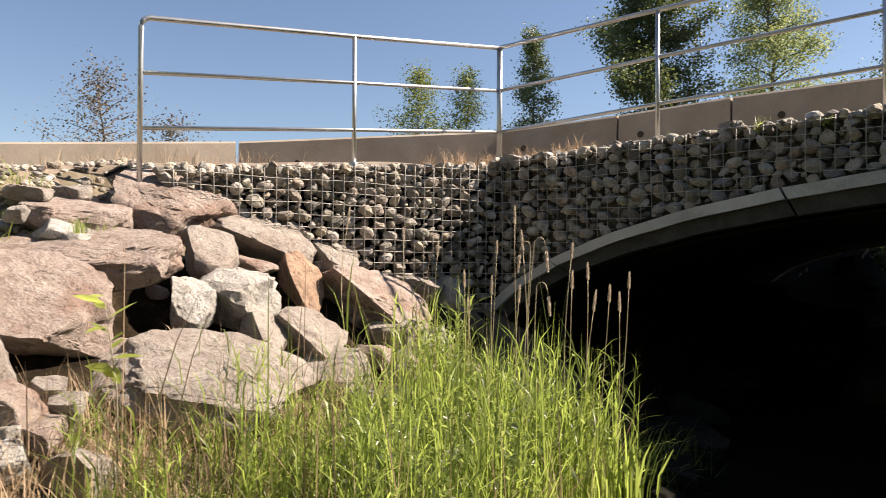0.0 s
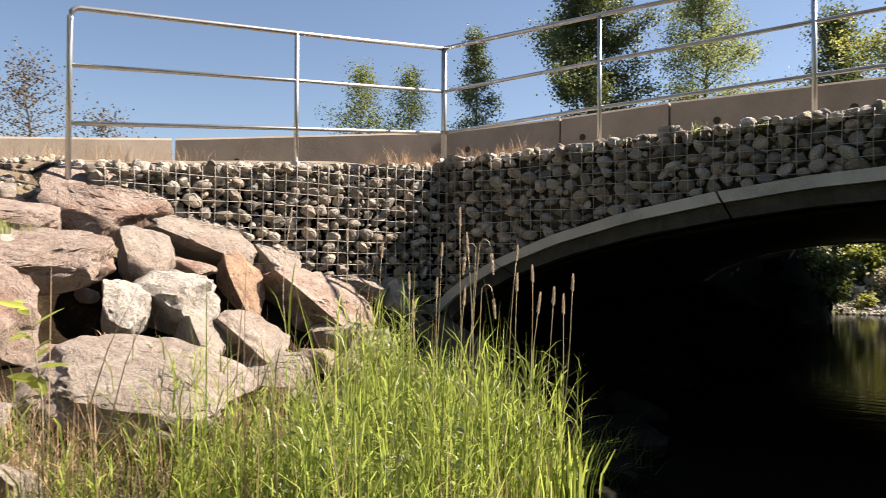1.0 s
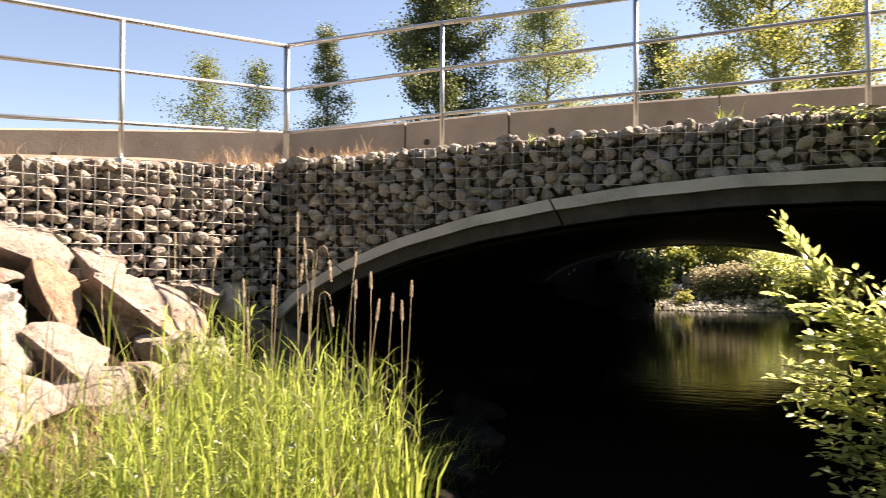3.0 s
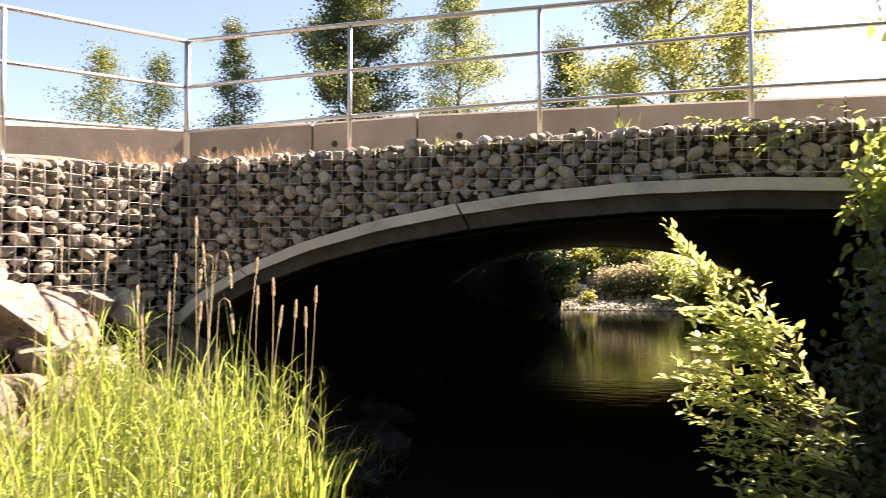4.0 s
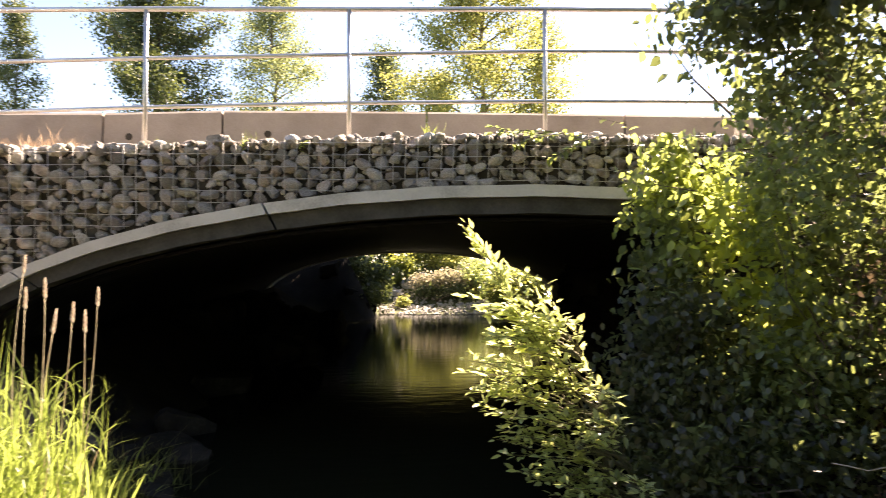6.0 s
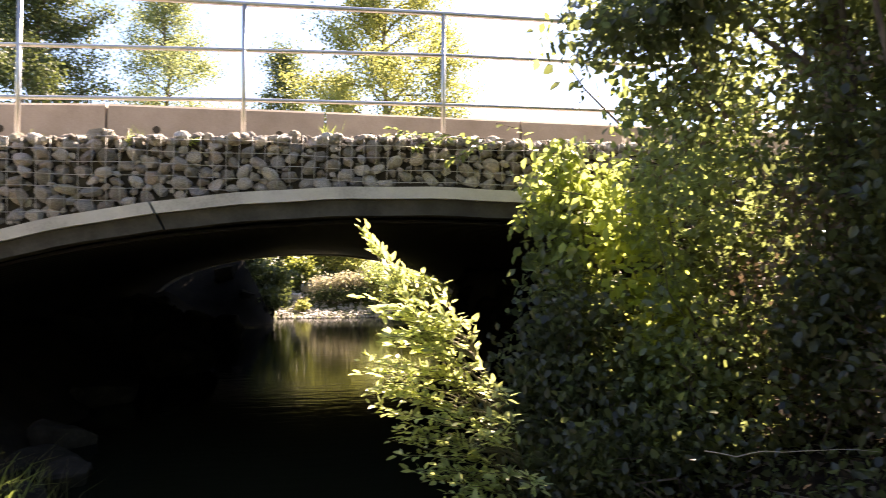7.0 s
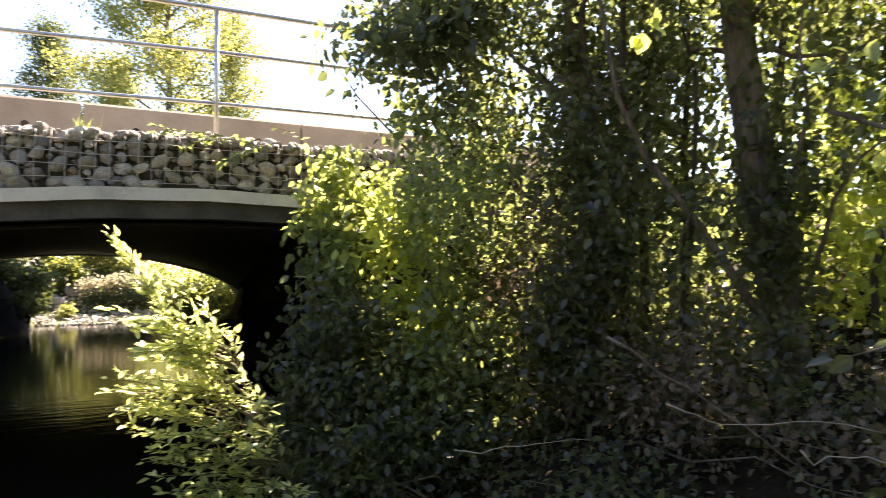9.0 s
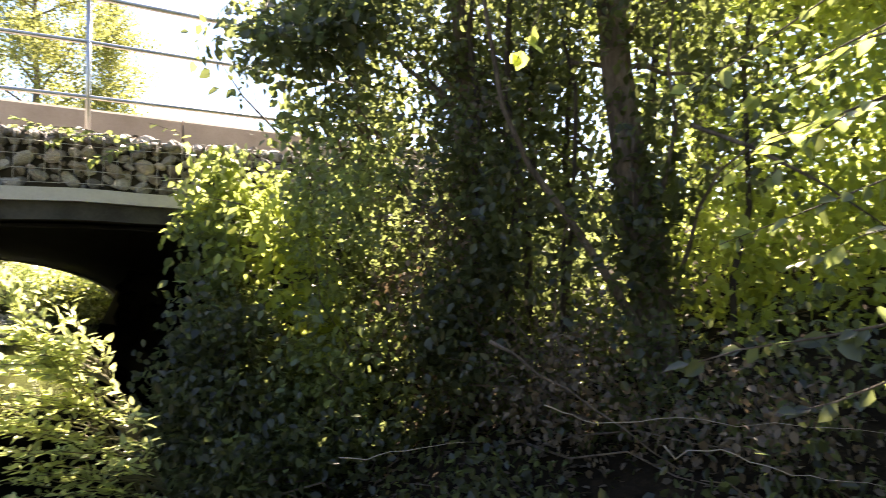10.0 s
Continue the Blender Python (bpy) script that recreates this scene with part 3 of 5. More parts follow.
            if e > 0:
                c -= n * e * 0.91
        q = c * 2.1 + off + Vector((noise.noise(c * 3 + off), noise.noise(c * 3 - off), noise.noise(c * 3.3))) * 0.35
        dist, cells = noise.voronoi(q)
        chip = noise.noise(cells[0] * 5.3)                       # each block stands a little in or out
        k = 0.1 * noise.noise(c * 1.6 + off) + rugged * 0.04 * chip + rugged * 0.04 * noise.fractal(c * 4.0 + off, 0.75, 2.1, 5)
        k -= rugged * 0.025 * max(0.0, 0.07 - (dist[1] - dist[0])) / 0.07  # clefts between the blocks
        c += c.normalized() * k * rough
        v.co = c
        lo, hi = Vector(map(min, lo, c)), Vector(map(max, hi, c))
    mid, size = (lo + hi) / 2, (hi - lo) / 2
    for v in bm.verts:
        v.co = Vector([(v.co[i] - mid[i]) / size[i] * half[i] * 1.08 for i in range(3)])
    bmesh.ops.rotate(bm, verts=bm.verts, cent=(0, 0, 0), matrix=Matrix.Rotation(radians(lean), 3, "Y"))
    bmesh.ops.rotate(bm, verts=bm.verts, cent=(0, 0, 0), matrix=Matrix.Rotation(radians(turn), 3, "Z"))
    me = bpy.data.meshes.new("boulder")
    bm.to_mesh(me)
    bm.free()
    me.materials.append(material)
    me.polygons.foreach_set("use_smooth", [True] * len(me.polygons))
    me.set_sharp_from_angle(angle=radians(34))
    ob = new("boulder", me)
    ob.location = at
    return tagged(ob, BLABEL.get(material, "rock by the water with shade put into its colour"), "boulder", "riprap boulders on the bank")


boulder((-3.6, 1.83, 1.67), (0.375, 0.36, 0.33), 0, 1, BOULDER_RED, breaks=(((0.42, -0.55, 0.68), 0.42), ((0.1, -0.4, -0.9), 0.62), ((1, -0.3, -0.2), 0.82)), square=4.0, rugged=1.1)
boulder((-4.71, 3.44, 2.40), (0.49, 0.40, 0.325), 0, 2, BOULDER_RED, breaks=(((0.55, -0.1, 0.82), 0.66), ((-1, -0.25, 0.15), 0.8), ((0.42, -0.62, 0.65), 0.52)), square=3.4, rugged=1.2)
boulder((-4.46, 2.55, 2.25), (0.33, 0.28, 0.15), 5, 3, BOULDER_RED, breaks=(((0.15, -0.35, 0.9), 0.45), ((0.5, -0.8, 0.1), 0.6)))
boulder((-4.74, 2.65, 2.45), (0.155, 0.12, 0.08), 0, 29, BOULDER)
boulder((-4.29, 2.36, 2.14), (0.22, 0.17, 0.115), 12, 4, BOULDER_PALE, breaks=(((0.4, -0.3, 0.85), 0.45), ((-0.8, -0.5, 0.3), 0.55)))
boulder((-4.49, 2.15, 2.27), (0.07, 0.06, 0.06), 0, 5, BOULDER_PALE)
boulder((-4.04, 2.38, 1.96), (0.56, 0.34, 0.22), -4, 6, BOULDER_RED, breaks=(((0.2, -0.45, 0.85), 0.34), ((0.4, -0.75, 0.5), 0.55)), square=4.0, rugged=1.6)
boulder((-3.98, 3.27, 2.02), (0.205, 0.22, 0.2), 0, 7, BOULDER, breaks=(((0.5, -0.45, 0.72), 0.38), ((-0.85, -0.5, -0.1), 0.55)), rugged=1.5)
boulder((-3.56, 2.84, 1.66), (0.15, 0.15, 0.18), 6, 41, BOULDER_PALE, breaks=(((0.5, -0.7, 0.4), 0.6), ((-0.9, -0.35, -0.1), 0.6), ((0.3, -0.2, 0.95), 0.75)), square=3.0, rugged=1.8)
boulder((-3.56, 3.20, 1.66), (0.295, 0.24, 0.245), -4, 10, BOULDER_PALE, breaks=(((-0.55, -0.55, -0.62), 0.32), ((0.3, -0.35, 0.85), 0.85), ((0.8, -0.55, 0.1), 0.85)), square=2.6, rugged=2.4)
boulder((-3.24, 3.17, 1.45), (0.16, 0.14, 0.145), 20, 18, BOULDER, breaks=(((-0.6, -0.7, -0.1), 0.45), ((0.5, -0.3, 0.75), 0.5)))
boulder((-2.99, 2.50, 1.25), (0.60, 0.42, 0.27), 6, 11, BOULDER, breaks=(((0.2, -0.5, 0.82), 0.55), ((0.75, -0.25, 0.6), 0.75), ((-0.8, -0.4, 0.4), 0.9)), rugged=1.3)
boulder((-4.23, 4.03, 2.13), (0.41, 0.32, 0.235), 14, 12, BOULDER, breaks=(((0.35, -0.5, 0.8), 0.34), ((-0.1, -0.6, -0.78), 0.5), ((0.8, -0.4, 0.1), 0.9)), rugged=1.2)
boulder((-3.94, 3.65, 1.90), (0.20, 0.16, 0.10), 6, 13, BOULDER_RED)
boulder((-3.74, 3.96, 1.76), (0.19, 0.19, 0.27), 0, 14, BOULDER_RUST, breaks=(((-0.75, -0.6, -0.25), 0.12), ((0.75, -0.42, 0.55), 0.4)), rugged=1.2)
boulder((-4.02, 4.64, 1.96), (0.235, 0.2, 0.19), 5, 15, BOULDER, breaks=(((0.45, -0.45, 0.75), 0.5), ((-0.7, -0.6, -0.3), 0.55)), square=2.6)
boulder((-3.49, 4.57, 1.60), (0.52, 0.38, 0.27), 12, 16, BOULDER_RED, breaks=(((0.52, -0.45, 0.72), 0.3), ((-0.55, -0.72, -0.42), 0.36), ((-0.5, 0.1, 0.85), 0.8)), square=3.0, rugged=1.8)
boulder((-3.17, 3.53, 1.42), (0.265, 0.22, 0.18), 14, 17, BOULDER, breaks=(((0.42, -0.45, 0.78), 0.36), ((-0.5, -0.7, -0.5), 0.5)), square=3.0, rugged=1.8)
boulder((-2.89, 3.52, 1.19), (0.22, 0.18, 0.18), 0, 19, BOULDER, breaks=(((0.1, -0.6, 0.75), 0.5), ((0.9, -0.3, 0.2), 0.62)))
boulder((-2.76, 4.20, 1.12), (0.195, 0.16, 0.17), 8, 20, BOULDER_RED, breaks=(((0.5, -0.4, 0.75), 0.5), ((-0.6, -0.4, 0.6), 0.6)))
boulder((-3.46, 5.70, 1.62), (0.18, 0.15, 0.18), 14, 21, BOULDER_PALE, breaks=(((-0.7, -0.6, 0.2), 0.5), ((0.8, -0.2, 0.5), 0.55)))
boulder((-3.66, 5.45, 1.73), (0.26, 0.2, 0.13), 8, 22, BOULDER)
boulder((-3.01, 1.50, 1.29), (0.145, 0.12, 0.115), -10, 23, BOULDER_RED)
boulder((-3.05, 1.71, 1.31), (0.08, 0.07, 0.075), 0, 26, BOULDER)
boulder((-2.72, 1.37, 1.10), (0.105, 0.09, 0.085), 0, 24, BOULDER_PALE)
boulder((-2.86, 1.43, 1.17), (0.07, 0.06, 0.06), 0, 25, BOULDER_PALE)
boulder((-2.93, 1.73, 1.23), (0.10, 0.085, 0.09), 0, 35, BOULDER)
boulder((-2.83, 1.54, 1.16), (0.105, 0.09, 0.08), 0, 30, BOULDER_RED)
boulder((-2.97, 4.01, 1.25), (0.125, 0.1, 0.09), 6, 36, BOULDER_RED)
boulder((-2.25, 2.95, 0.78), (0.06, 0.05, 0.065), 0, 27, BOULDER_PALE)
boulder((-3.14, 4.45, 1.36), (0.195, 0.16, 0.14), 0, 34, BOULDER)
boulder((-4.72, 2.33, 2.43), (0.18, 0.14, 0.07), 0, 28, BOULDER)
boulder((-3.23, 1.34, 1.44), (0.24, 0.2, 0.25), 0, 31, BOULDER)
boulder((-3.85, 1.59, 1.88), (0.28, 0.22, 0.17), 0, 32, BOULDER_RED)
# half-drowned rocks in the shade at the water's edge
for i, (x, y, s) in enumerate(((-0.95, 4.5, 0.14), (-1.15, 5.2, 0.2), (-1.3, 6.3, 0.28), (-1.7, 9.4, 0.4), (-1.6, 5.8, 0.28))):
    boulder((x, y, 0.42), (s, s * 0.8, s * 0.6), 0, 60 + i, BOULDER_SHADED, 20 * i, 3)
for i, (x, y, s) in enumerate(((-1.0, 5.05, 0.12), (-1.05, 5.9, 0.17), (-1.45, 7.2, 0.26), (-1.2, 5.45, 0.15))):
    boulder((x, y, 0.45), (s, s * 0.8, s * 0.75), 0, 160 + i, BOULDER_HALF_SHADED, 25 * i, 3)


# smaller rocks wedged between the boulders, but for the open hollows
HOLLOWS = ((-3.6, 2.5, 0.36), (-3.85, 2.85, 0.3), (-4.8, 2.95, 0.3), (-3.35, 1.85, 0.25), (-3.5, 4.15, 0.3), (-3.2, 2.9, 0.3))
rk = random.Random(4)
for i in range(46):
    x, y = rk.uniform(-4.6, -2.5), rk.uniform(1.3, 5.4)
    if y > 3.4 and x < -3.2 - 0.42 * (6.0 - y):
        continue
    s = rk.uniform(0.06, 0.16)
    if any(math.hypot(x - a, y - b) < c for a, b, c in HOLLOWS):
        continue
    boulder((x, y, ground_z(x, y) + 0.35 * s), (s, s * 0.85, s * 0.7), rk.uniform(-20, 20), 200 + i, (BOULDER, BOULDER_RED, BOULDER_PALE)[i % 3], rk.uniform(0, 180), 3)


# ---- stones on the crest at the bank's top ----
def cobble_mesh(seed, detail=2, cut=4, low=0.66):
    rnd = random.Random(seed)
    bm = bmesh.new()
    bmesh.ops.create_icosphere(bm, subdivisions=detail, radius=1.0)
    off = Vector((seed * 5.1, 0, seed))
    ax = (1.0, rnd.uniform(0.68, 0.95), rnd.uniform(0.5, 0.78))
    cuts = [(Vector((rnd.gauss(0, 1), rnd.gauss(0, 1), rnd.gauss(0, 1))).normalized(), rnd.uniform(low, 0.9)) for _ in range(cut)]
    for v in bm.verts:
        c = v.co.copy()
        for n, d in cuts:
            e = c.dot(n) - d
            if e > 0:
                c -= n * e * (0.96 if cut > 4 else 0.8)
        c *= 1 + 0.14 * noise.noise(c * 1.2 + off)
        v.co = Vector((c.x * ax[0], c.y * ax[1], c.z * ax[2]))
    me = bpy.data.meshes.new("stone")
    bm.to_mesh(me)
    bm.free()
    me.materials.append(STONE)
    me.polygons.foreach_set("use_smooth", [cut <= 4] * len(me.polygons))
    return me


COBBLES = [cobble_mesh(s) for s in range(12)] + [cobble_mesh(s, 2, 9, 0.45) for s in range(12, 24)]
CO_V = [np.array([v.co[:] for v in me.vertices]) for me in COBBLES]
CO_F = [np.array([p.vertices[:] for p in me.polygons]) for me in COBBLES]


def stone_heap(name, stones, parent, label):
    """Many stones joined into one mesh. stones: (place, size, turn, which)."""
    vs, fs, base, smooth = [], [], 0, []
    for p, s, e, k in stones:
        r = np.array(Euler(e).to_matrix())
        vs.append(CO_V[k] @ r.T * s + np.array(p))
        fs.append(CO_F[k] + base)
        base += len(CO_V[k])
        smooth += [k < 12] * len(CO_F[k])
    v, f = np.concatenate(vs), np.concatenate(fs)
    ob = mesh_object(name, v.tolist(), f.tolist(), STONE_REST, parent, label)
    ob.data.polygons.foreach_set("use_smooth", smooth)
    return tagged(ob, kind="stuff")


rs = random.Random(5)
crest = []
for _ in range(700):
    x, y = rs.uniform(-6.4, -4.5), rs.uniform(1.2, 3.6)
    z = ground_z(x, y)
    if z > 2.1 and (x + 1.0 * (y - 3.4) < -4.3):
        crest.append(((x, y, z + 0.005), rs.uniform(0.02, 0.062), (rs.uniform(-0.4, 0.4), rs.uniform(-0.4, 0.4), rs.uniform(0, 6)), rs.randrange(12, 24)))
heap = stone_heap("rubble", crest, None, "loose pale rubble stones on the top of the bank")
tagged(heap, category="rubble")
bar = []
for _ in range(1500):
    x, y = rs.uniform(-2, 6.5), rs.uniform(24.9, 29)
    bar.append(((x, y, 0.02 + max(ground_z(x, y), 0.4)), rs.uniform(0.03, 0.1), (rs.uniform(0, 6), 0, rs.uniform(0, 6)), rs.randrange(12, 24)))
gravel = stone_heap("gravel_bar", bar, None, "pale sunlit gravel bar at the creek's far bend")
gravel.data.materials[0] = BOULDER_PALE
tagged(gravel, category="gravel")


# pale drift rocks on the slope above the bar
for i in range(4):
    q = random.Random(620 + i)
    x, y, h = q.uniform(0.3, 3.4), q.uniform(27.4, 29.0), q.uniform(0.16, 0.34)
    ob = boulder((x, y, ground_z(x, y) + 0.5 * h), (h * 1.3, h, h * 0.8), q.uniform(-15, 15), 640 + i, BOULDER_PALE, q.uniform(0, 180), 3)
    tagged(ob, "pale sunlit rock on the far gravel bank", "boulder", "rocks on the far bank")


# ---- grasses ----
rg = np.random.RandomState(3)


def bank_grass(name, count, xlo, xhi, ylo, yhi, hlo, hhi, width, lean, droop, material, label, keep=None, tuft=0.0):
    x, y = rg.uniform(xlo, xhi, count), rg.uniform(ylo, yhi, count)
    if tuft:
        k = max(1, count // 14)
        cx, cy = rg.uniform(xlo, xhi, k), rg.uniform(ylo, yhi, k)
        pick = rg.randint(0, k, count)
        x, y = cx[pick] + rg.normal(0, tuft, count), cy[pick] + rg.normal(0, tuft, count)
    if keep:
        ok = np.array([keep(a, b) for a, b in zip(x, y)])
        x, y = x[ok], y[ok]
    n = len(x)
    z = np.array([ground_z(a, b) for a, b in zip(x, y)]) - 0.02
    h = rg.uniform(hlo, hhi, n)
    if keep:
        h *= np.array([0.45 + 0.55 * ease(-2.55, -1.95, a) for a in x]) * np.array([0.9 + 0.6 * noise.noise(Vector((a * 3, b * 3, 7))) for a, b in zip(x, y)])
    turn, reach = rg.uniform(0, 2 * np.pi, n), np.minimum(np.abs(rg.normal(0, lean, n)), 0.75) * h
    ob = blade_mesh(name, np.stack([x, y, z], 1), h, np.stack([np.cos(turn) * reach, np.sin(turn) * reach], 1), rg.uniform(0.35, 1.45, n) * width, np.clip(rg.normal(droop, 0.12, n), 0, 0.55), material, None, label)
    return tagged(ob, category="grass", kind="stuff")


def lush(x, y):
    edge = -2.2 - 0.35 * ease(2.9, 3.9, y) + 0.2 * noise.noise(Vector((y * 1.3, 0, 5)))
    far = -1.16 - 0.6 * ease(4.1, 4.7, y) + 0.08 * noise.noise(Vector((y * 3, 2, 0)))
    return edge < x < far and noise.noise(Vector((x * 5.0, y * 5.0, 11))) > -0.22


bank_grass("grass", 3100, -2.8, -0.85, 2.7, 4.5, 0.3, 1.0, 0.0075, 0.4, 0.12, GRASS, "tall bright green sunlit grass on the creek bank", lush, 0.085)
bank_grass("grass", 2000, -2.8, -0.85, 1.6, 4.4, 0.15, 0.5, 0.0078, 0.65, 0.18, GRASS, "bright green undergrowth grass on the creek bank", lush, 0.05)
bank_grass("grass", 450, -2.7, -0.95, 2.0, 4.4, 0.45, 0.85, 0.0125, 0.5, 0.28, GRASS, "broad bending grass leaves in the green bank grass", lush)
bank_grass("grass", 1500, -2.5, -1.25, 1.4, 2.9, 0.12, 0.42, 0.008, 0.5, 0.12, GRASS, "shorter green grass among dry stalks on the bank", None, 0.05)
bank_grass("grass", 420, -2.6, -1.0, 2.2, 4.3, 0.8, 1.4, 0.007, 0.13, 0.04, GRASS, "thin tall grass stems over the green bank grass", lush)
bank_grass("dry_grass", 80, -2.9, -1.0, 1.8, 4.4, 0.7, 1.3, 0.005, 0.12, 0.03, GRASS_DRY, "thin tall straw stems over the green bank grass")
bank_grass("dry_grass", 450, -2.8, -1.0, 1.4, 4.4, 0.3, 0.8, 0.005, 0.5, 0.15, GRASS_DRY, "dead straw stalks mixed into the green grass")
bank_grass("dry_grass", 2600, -3.1, -1.8, 1.2, 3.2, 0.08, 0.42, 0.005, 0.7, 0.15, GRASS_DRY, "straw-coloured dry grass between the boulders")
bank_grass("dry_grass", 800, -6.6, -4.4, 1.0, 5.0, 0.05, 0.24, 0.004, 0.5, 0.1, GRASS_DRY, "straw-coloured dry grass along the path edge", None, 0.06)
bank_grass("grass", 700, -5.2, -4.2, 1.3, 2.6, 0.06, 0.2, 0.007, 0.5, 0.1, GRASS, "small yellowish green grass tufts among rocks", None, 0.07)
bank_grass("reed_grass", 170, -1.45, -1.0, 3.6, 4.5, 0.5, 0.9, 0.014, 0.22, 0.42, GRASS, "long arching broad reed leaves over the water", None, 0.06)



def stalk_grass(count, xlo, xhi, ylo, yhi, hlo, hhi, material, label, keep):
    """Upright stalks with long leaves set along them, each leaf rising and bending over."""
    x, y = rg.uniform(xlo, xhi, count), rg.uniform(ylo, yhi, count)
    ok = np.array([keep(a, b) for a, b in zip(x, y)])
    x, y = x[ok], y[ok]
    root = np.stack([x, y, [ground_z(a, b) - 0.02 for a, b in zip(x, y)]], 1)
    n = len(root)
    h = rg.uniform(hlo, hhi, n)
    lean = rg.normal(0, 0.07, (n, 2)) * h[:, None]
    roots, hs, leans, ws, ds = [root], [h], [lean], [np.full(n, 0.005)], [np.full(n, 0.03)]
    for k in range(6):
        f = 0.25 + 0.11 * k + rg.uniform(-0.04, 0.04, n)
        at = root + np.concatenate([lean * f[:, None] ** 2, (h * f)[:, None]], 1)
        a = rg.uniform(0, 2 * np.pi, n)
        reach = rg.uniform(0.08, 0.26, n)
        roots.append(at)
        hs.append(rg.uniform(0.12, 0.3, n))
        leans.append(np.stack([np.cos(a), np.sin(a)], 1) * reach[:, None])
        ws.append(rg.uniform(0.006, 0.011, n))
        ds.append(rg.uniform(0.1, 0.6, n))
    ob = blade_mesh("grass", np.concatenate(roots), np.concatenate(hs), np.concatenate(leans), np.concatenate(ws), np.concatenate(ds), material, None, label)
    return tagged(ob, category="grass", kind="stuff")


stalk_grass(700, -2.75, -1.1, 2.0, 4.5, 0.45, 1.05, GRASS, "leafy upright canary grass stalks on the creek bank", lush)
stalk_grass(70, -3.0, -1.9, 1.5, 2.9, 0.2, 0.5, GRASS, "single leafy grass stalks among the rocks", lambda a, b: True)
stalk_grass(26, -1.45, -1.05, 3.6, 4.4, 0.7, 1.1, GRASS, "leafy grass stalks leaning over the water", lambda a, b: True)

bank_grass("grass", 520, -2.55, -1.3, 1.6, 3.4, 0.25, 0.75, 0.007, 0.6, 0.1, GRASS_OLIVE, "dark olive withered stalks leaning in the grass")

bank_grass("grass", 380, -1.5, -1.08, 4.3, 5.3, 0.3, 0.8, 0.0095, 0.45, 0.3, GRASS, "shaded grass tufts hanging over the water edge", None, 0.07)
bank_grass("grass", 260, -1.5, -0.95, 4.4, 5.8, 0.2, 0.7, 0.007, 0.5, 0.2, GRASS_OLIVE, "dark olive grass in the shade by the water", None, 0.07)



def tuft(x, y, z, count, height, material, label):
    """A single clump of grass rooted in a gap between boulders."""
    a, h = rg.uniform(0, 2 * np.pi, count), rg.uniform(0.4, 1.0, count) * height
    root = np.stack([x + rg.normal(0, 0.03, count), y + rg.normal(0, 0.03, count), np.full(count, z)], 1)
    ob = blade_mesh("grass_tuft", root, h, np.stack([np.cos(a), np.sin(a)], 1) * (h * rg.uniform(0.1, 0.9, count))[:, None], rg.uniform(0.003, 0.007, count), rg.uniform(0.05, 0.45, count), material, None, label)
    return tagged(ob, category="grass", kind="stuff")


for x, y, z, n, h, m in ((-3.99, 3.72, 1.86, 46, 0.2, GRASS), (-4.48, 2.85, 2.05, 40, 0.2, GRASS_DRY), (-4.06, 2.36, 2.14, 40, 0.16, GRASS), (-3.46, 2.68, 1.42, 40, 0.2, GRASS_DRY), (-4.2, 2.6, 2.1, 40, 0.17, GRASS), (-4.45, 1.98, 2.0, 60, 0.2, GRASS)):
    tuft(x, y, z, n, h, m, "small green grass tuft between boulders" if m == GRASS else "small dry grass tuft between boulders")

bank_grass("grass", 900, -3.2, -1.3, 0.2, 1.9, 0.06, 0.3, 0.006, 0.5, 0.12, GRASS, "short green grass thinning out along the bank", lambda a, b: noise.noise(Vector((a * 2.5, b * 2.5, 4))) > 0.6 - 0.5 * b, 0.06)

# leafy weeds in the grass
k = 700
wx, wy = rg.uniform(-2.5, -1.0, k), rg.uniform(2.4, 4.4, k)
ok = np.array([lush(a, c) and lush(a - 0.12, c) for a, c in zip(wx, wy)])
wx, wy = wx[ok], wy[ok]
wz = np.array([ground_z(a, c) for a, c in zip(wx, wy)]) + rg.uniform(0.15, 0.55, len(wx))
cen = np.repeat(np.stack([wx, wy, wz], 1), 16, 0)
at = cen + rg.normal(size=cen.shape) * (0.035, 0.035, 0.13)
ln = rg.uniform(0.02, 0.05, len(at))
tagged(leaf_mesh("weeds", at, rg.normal(size=cen.shape) + (0, 0, -0.2), rg.normal(size=cen.shape) * 0.5 + (0, 0, 1), ln, ln * 0.5, LEAF_VINE_LIT, None, "small-leaved green weeds among the bank grass"), category="weeds", kind="stuff")


def deck_weeds(name, count, xlo, xhi, ylo, yhi, hlo, hhi, material, label):
    n = count
    k = max(1, n // 40)
    cx, cy = rg.uniform(xlo, xhi, k), rg.uniform(ylo, yhi, k)
    pick = rg.randint(0, k, n)
    x, y = cx[pick] + rg.normal(0, 0.04, n), np.clip(cy[pick] + rg.normal(0, 0.04, n), FACE_Y + 0.16, BY - 0.1)
    z = np.array([deck_z(a) for a in x])
    h = rg.uniform(hlo, hhi, n) * rg.uniform(0.35, 1.2, k)[pick]
    turn = rg.uniform(0, 6.28, n)
    ob = blade_mesh(name, np.stack([x, y, z], 1), h, np.stack([np.cos(turn), np.sin(turn)], 1) * h[:, None] * rg.uniform(0, 0.6, (n, 1)), rg.uniform(0.002, 0.008, n), rg.uniform(0, 0.3, n), material, None, label)
    return tagged(ob, category="grass", kind="stuff")


deck_weeds("dry_grass", 3200, -4.6, -2.4, 6.6, 7.45, 0.08, 0.36, GRASS_DRY, "dry pinkish straw grass before the road barrier")
deck_weeds("dry_grass", 200, -2.1, 2.8, 6.45, 7.3, 0.04, 0.12, GRASS_DRY, "sparse dry grass before the road barrier")
deck_weeds("grass", 130, -3.4, 1.6, 6.5, 7.3, 0.06, 0.28, GRASS, "small green weeds on the gabion crest")


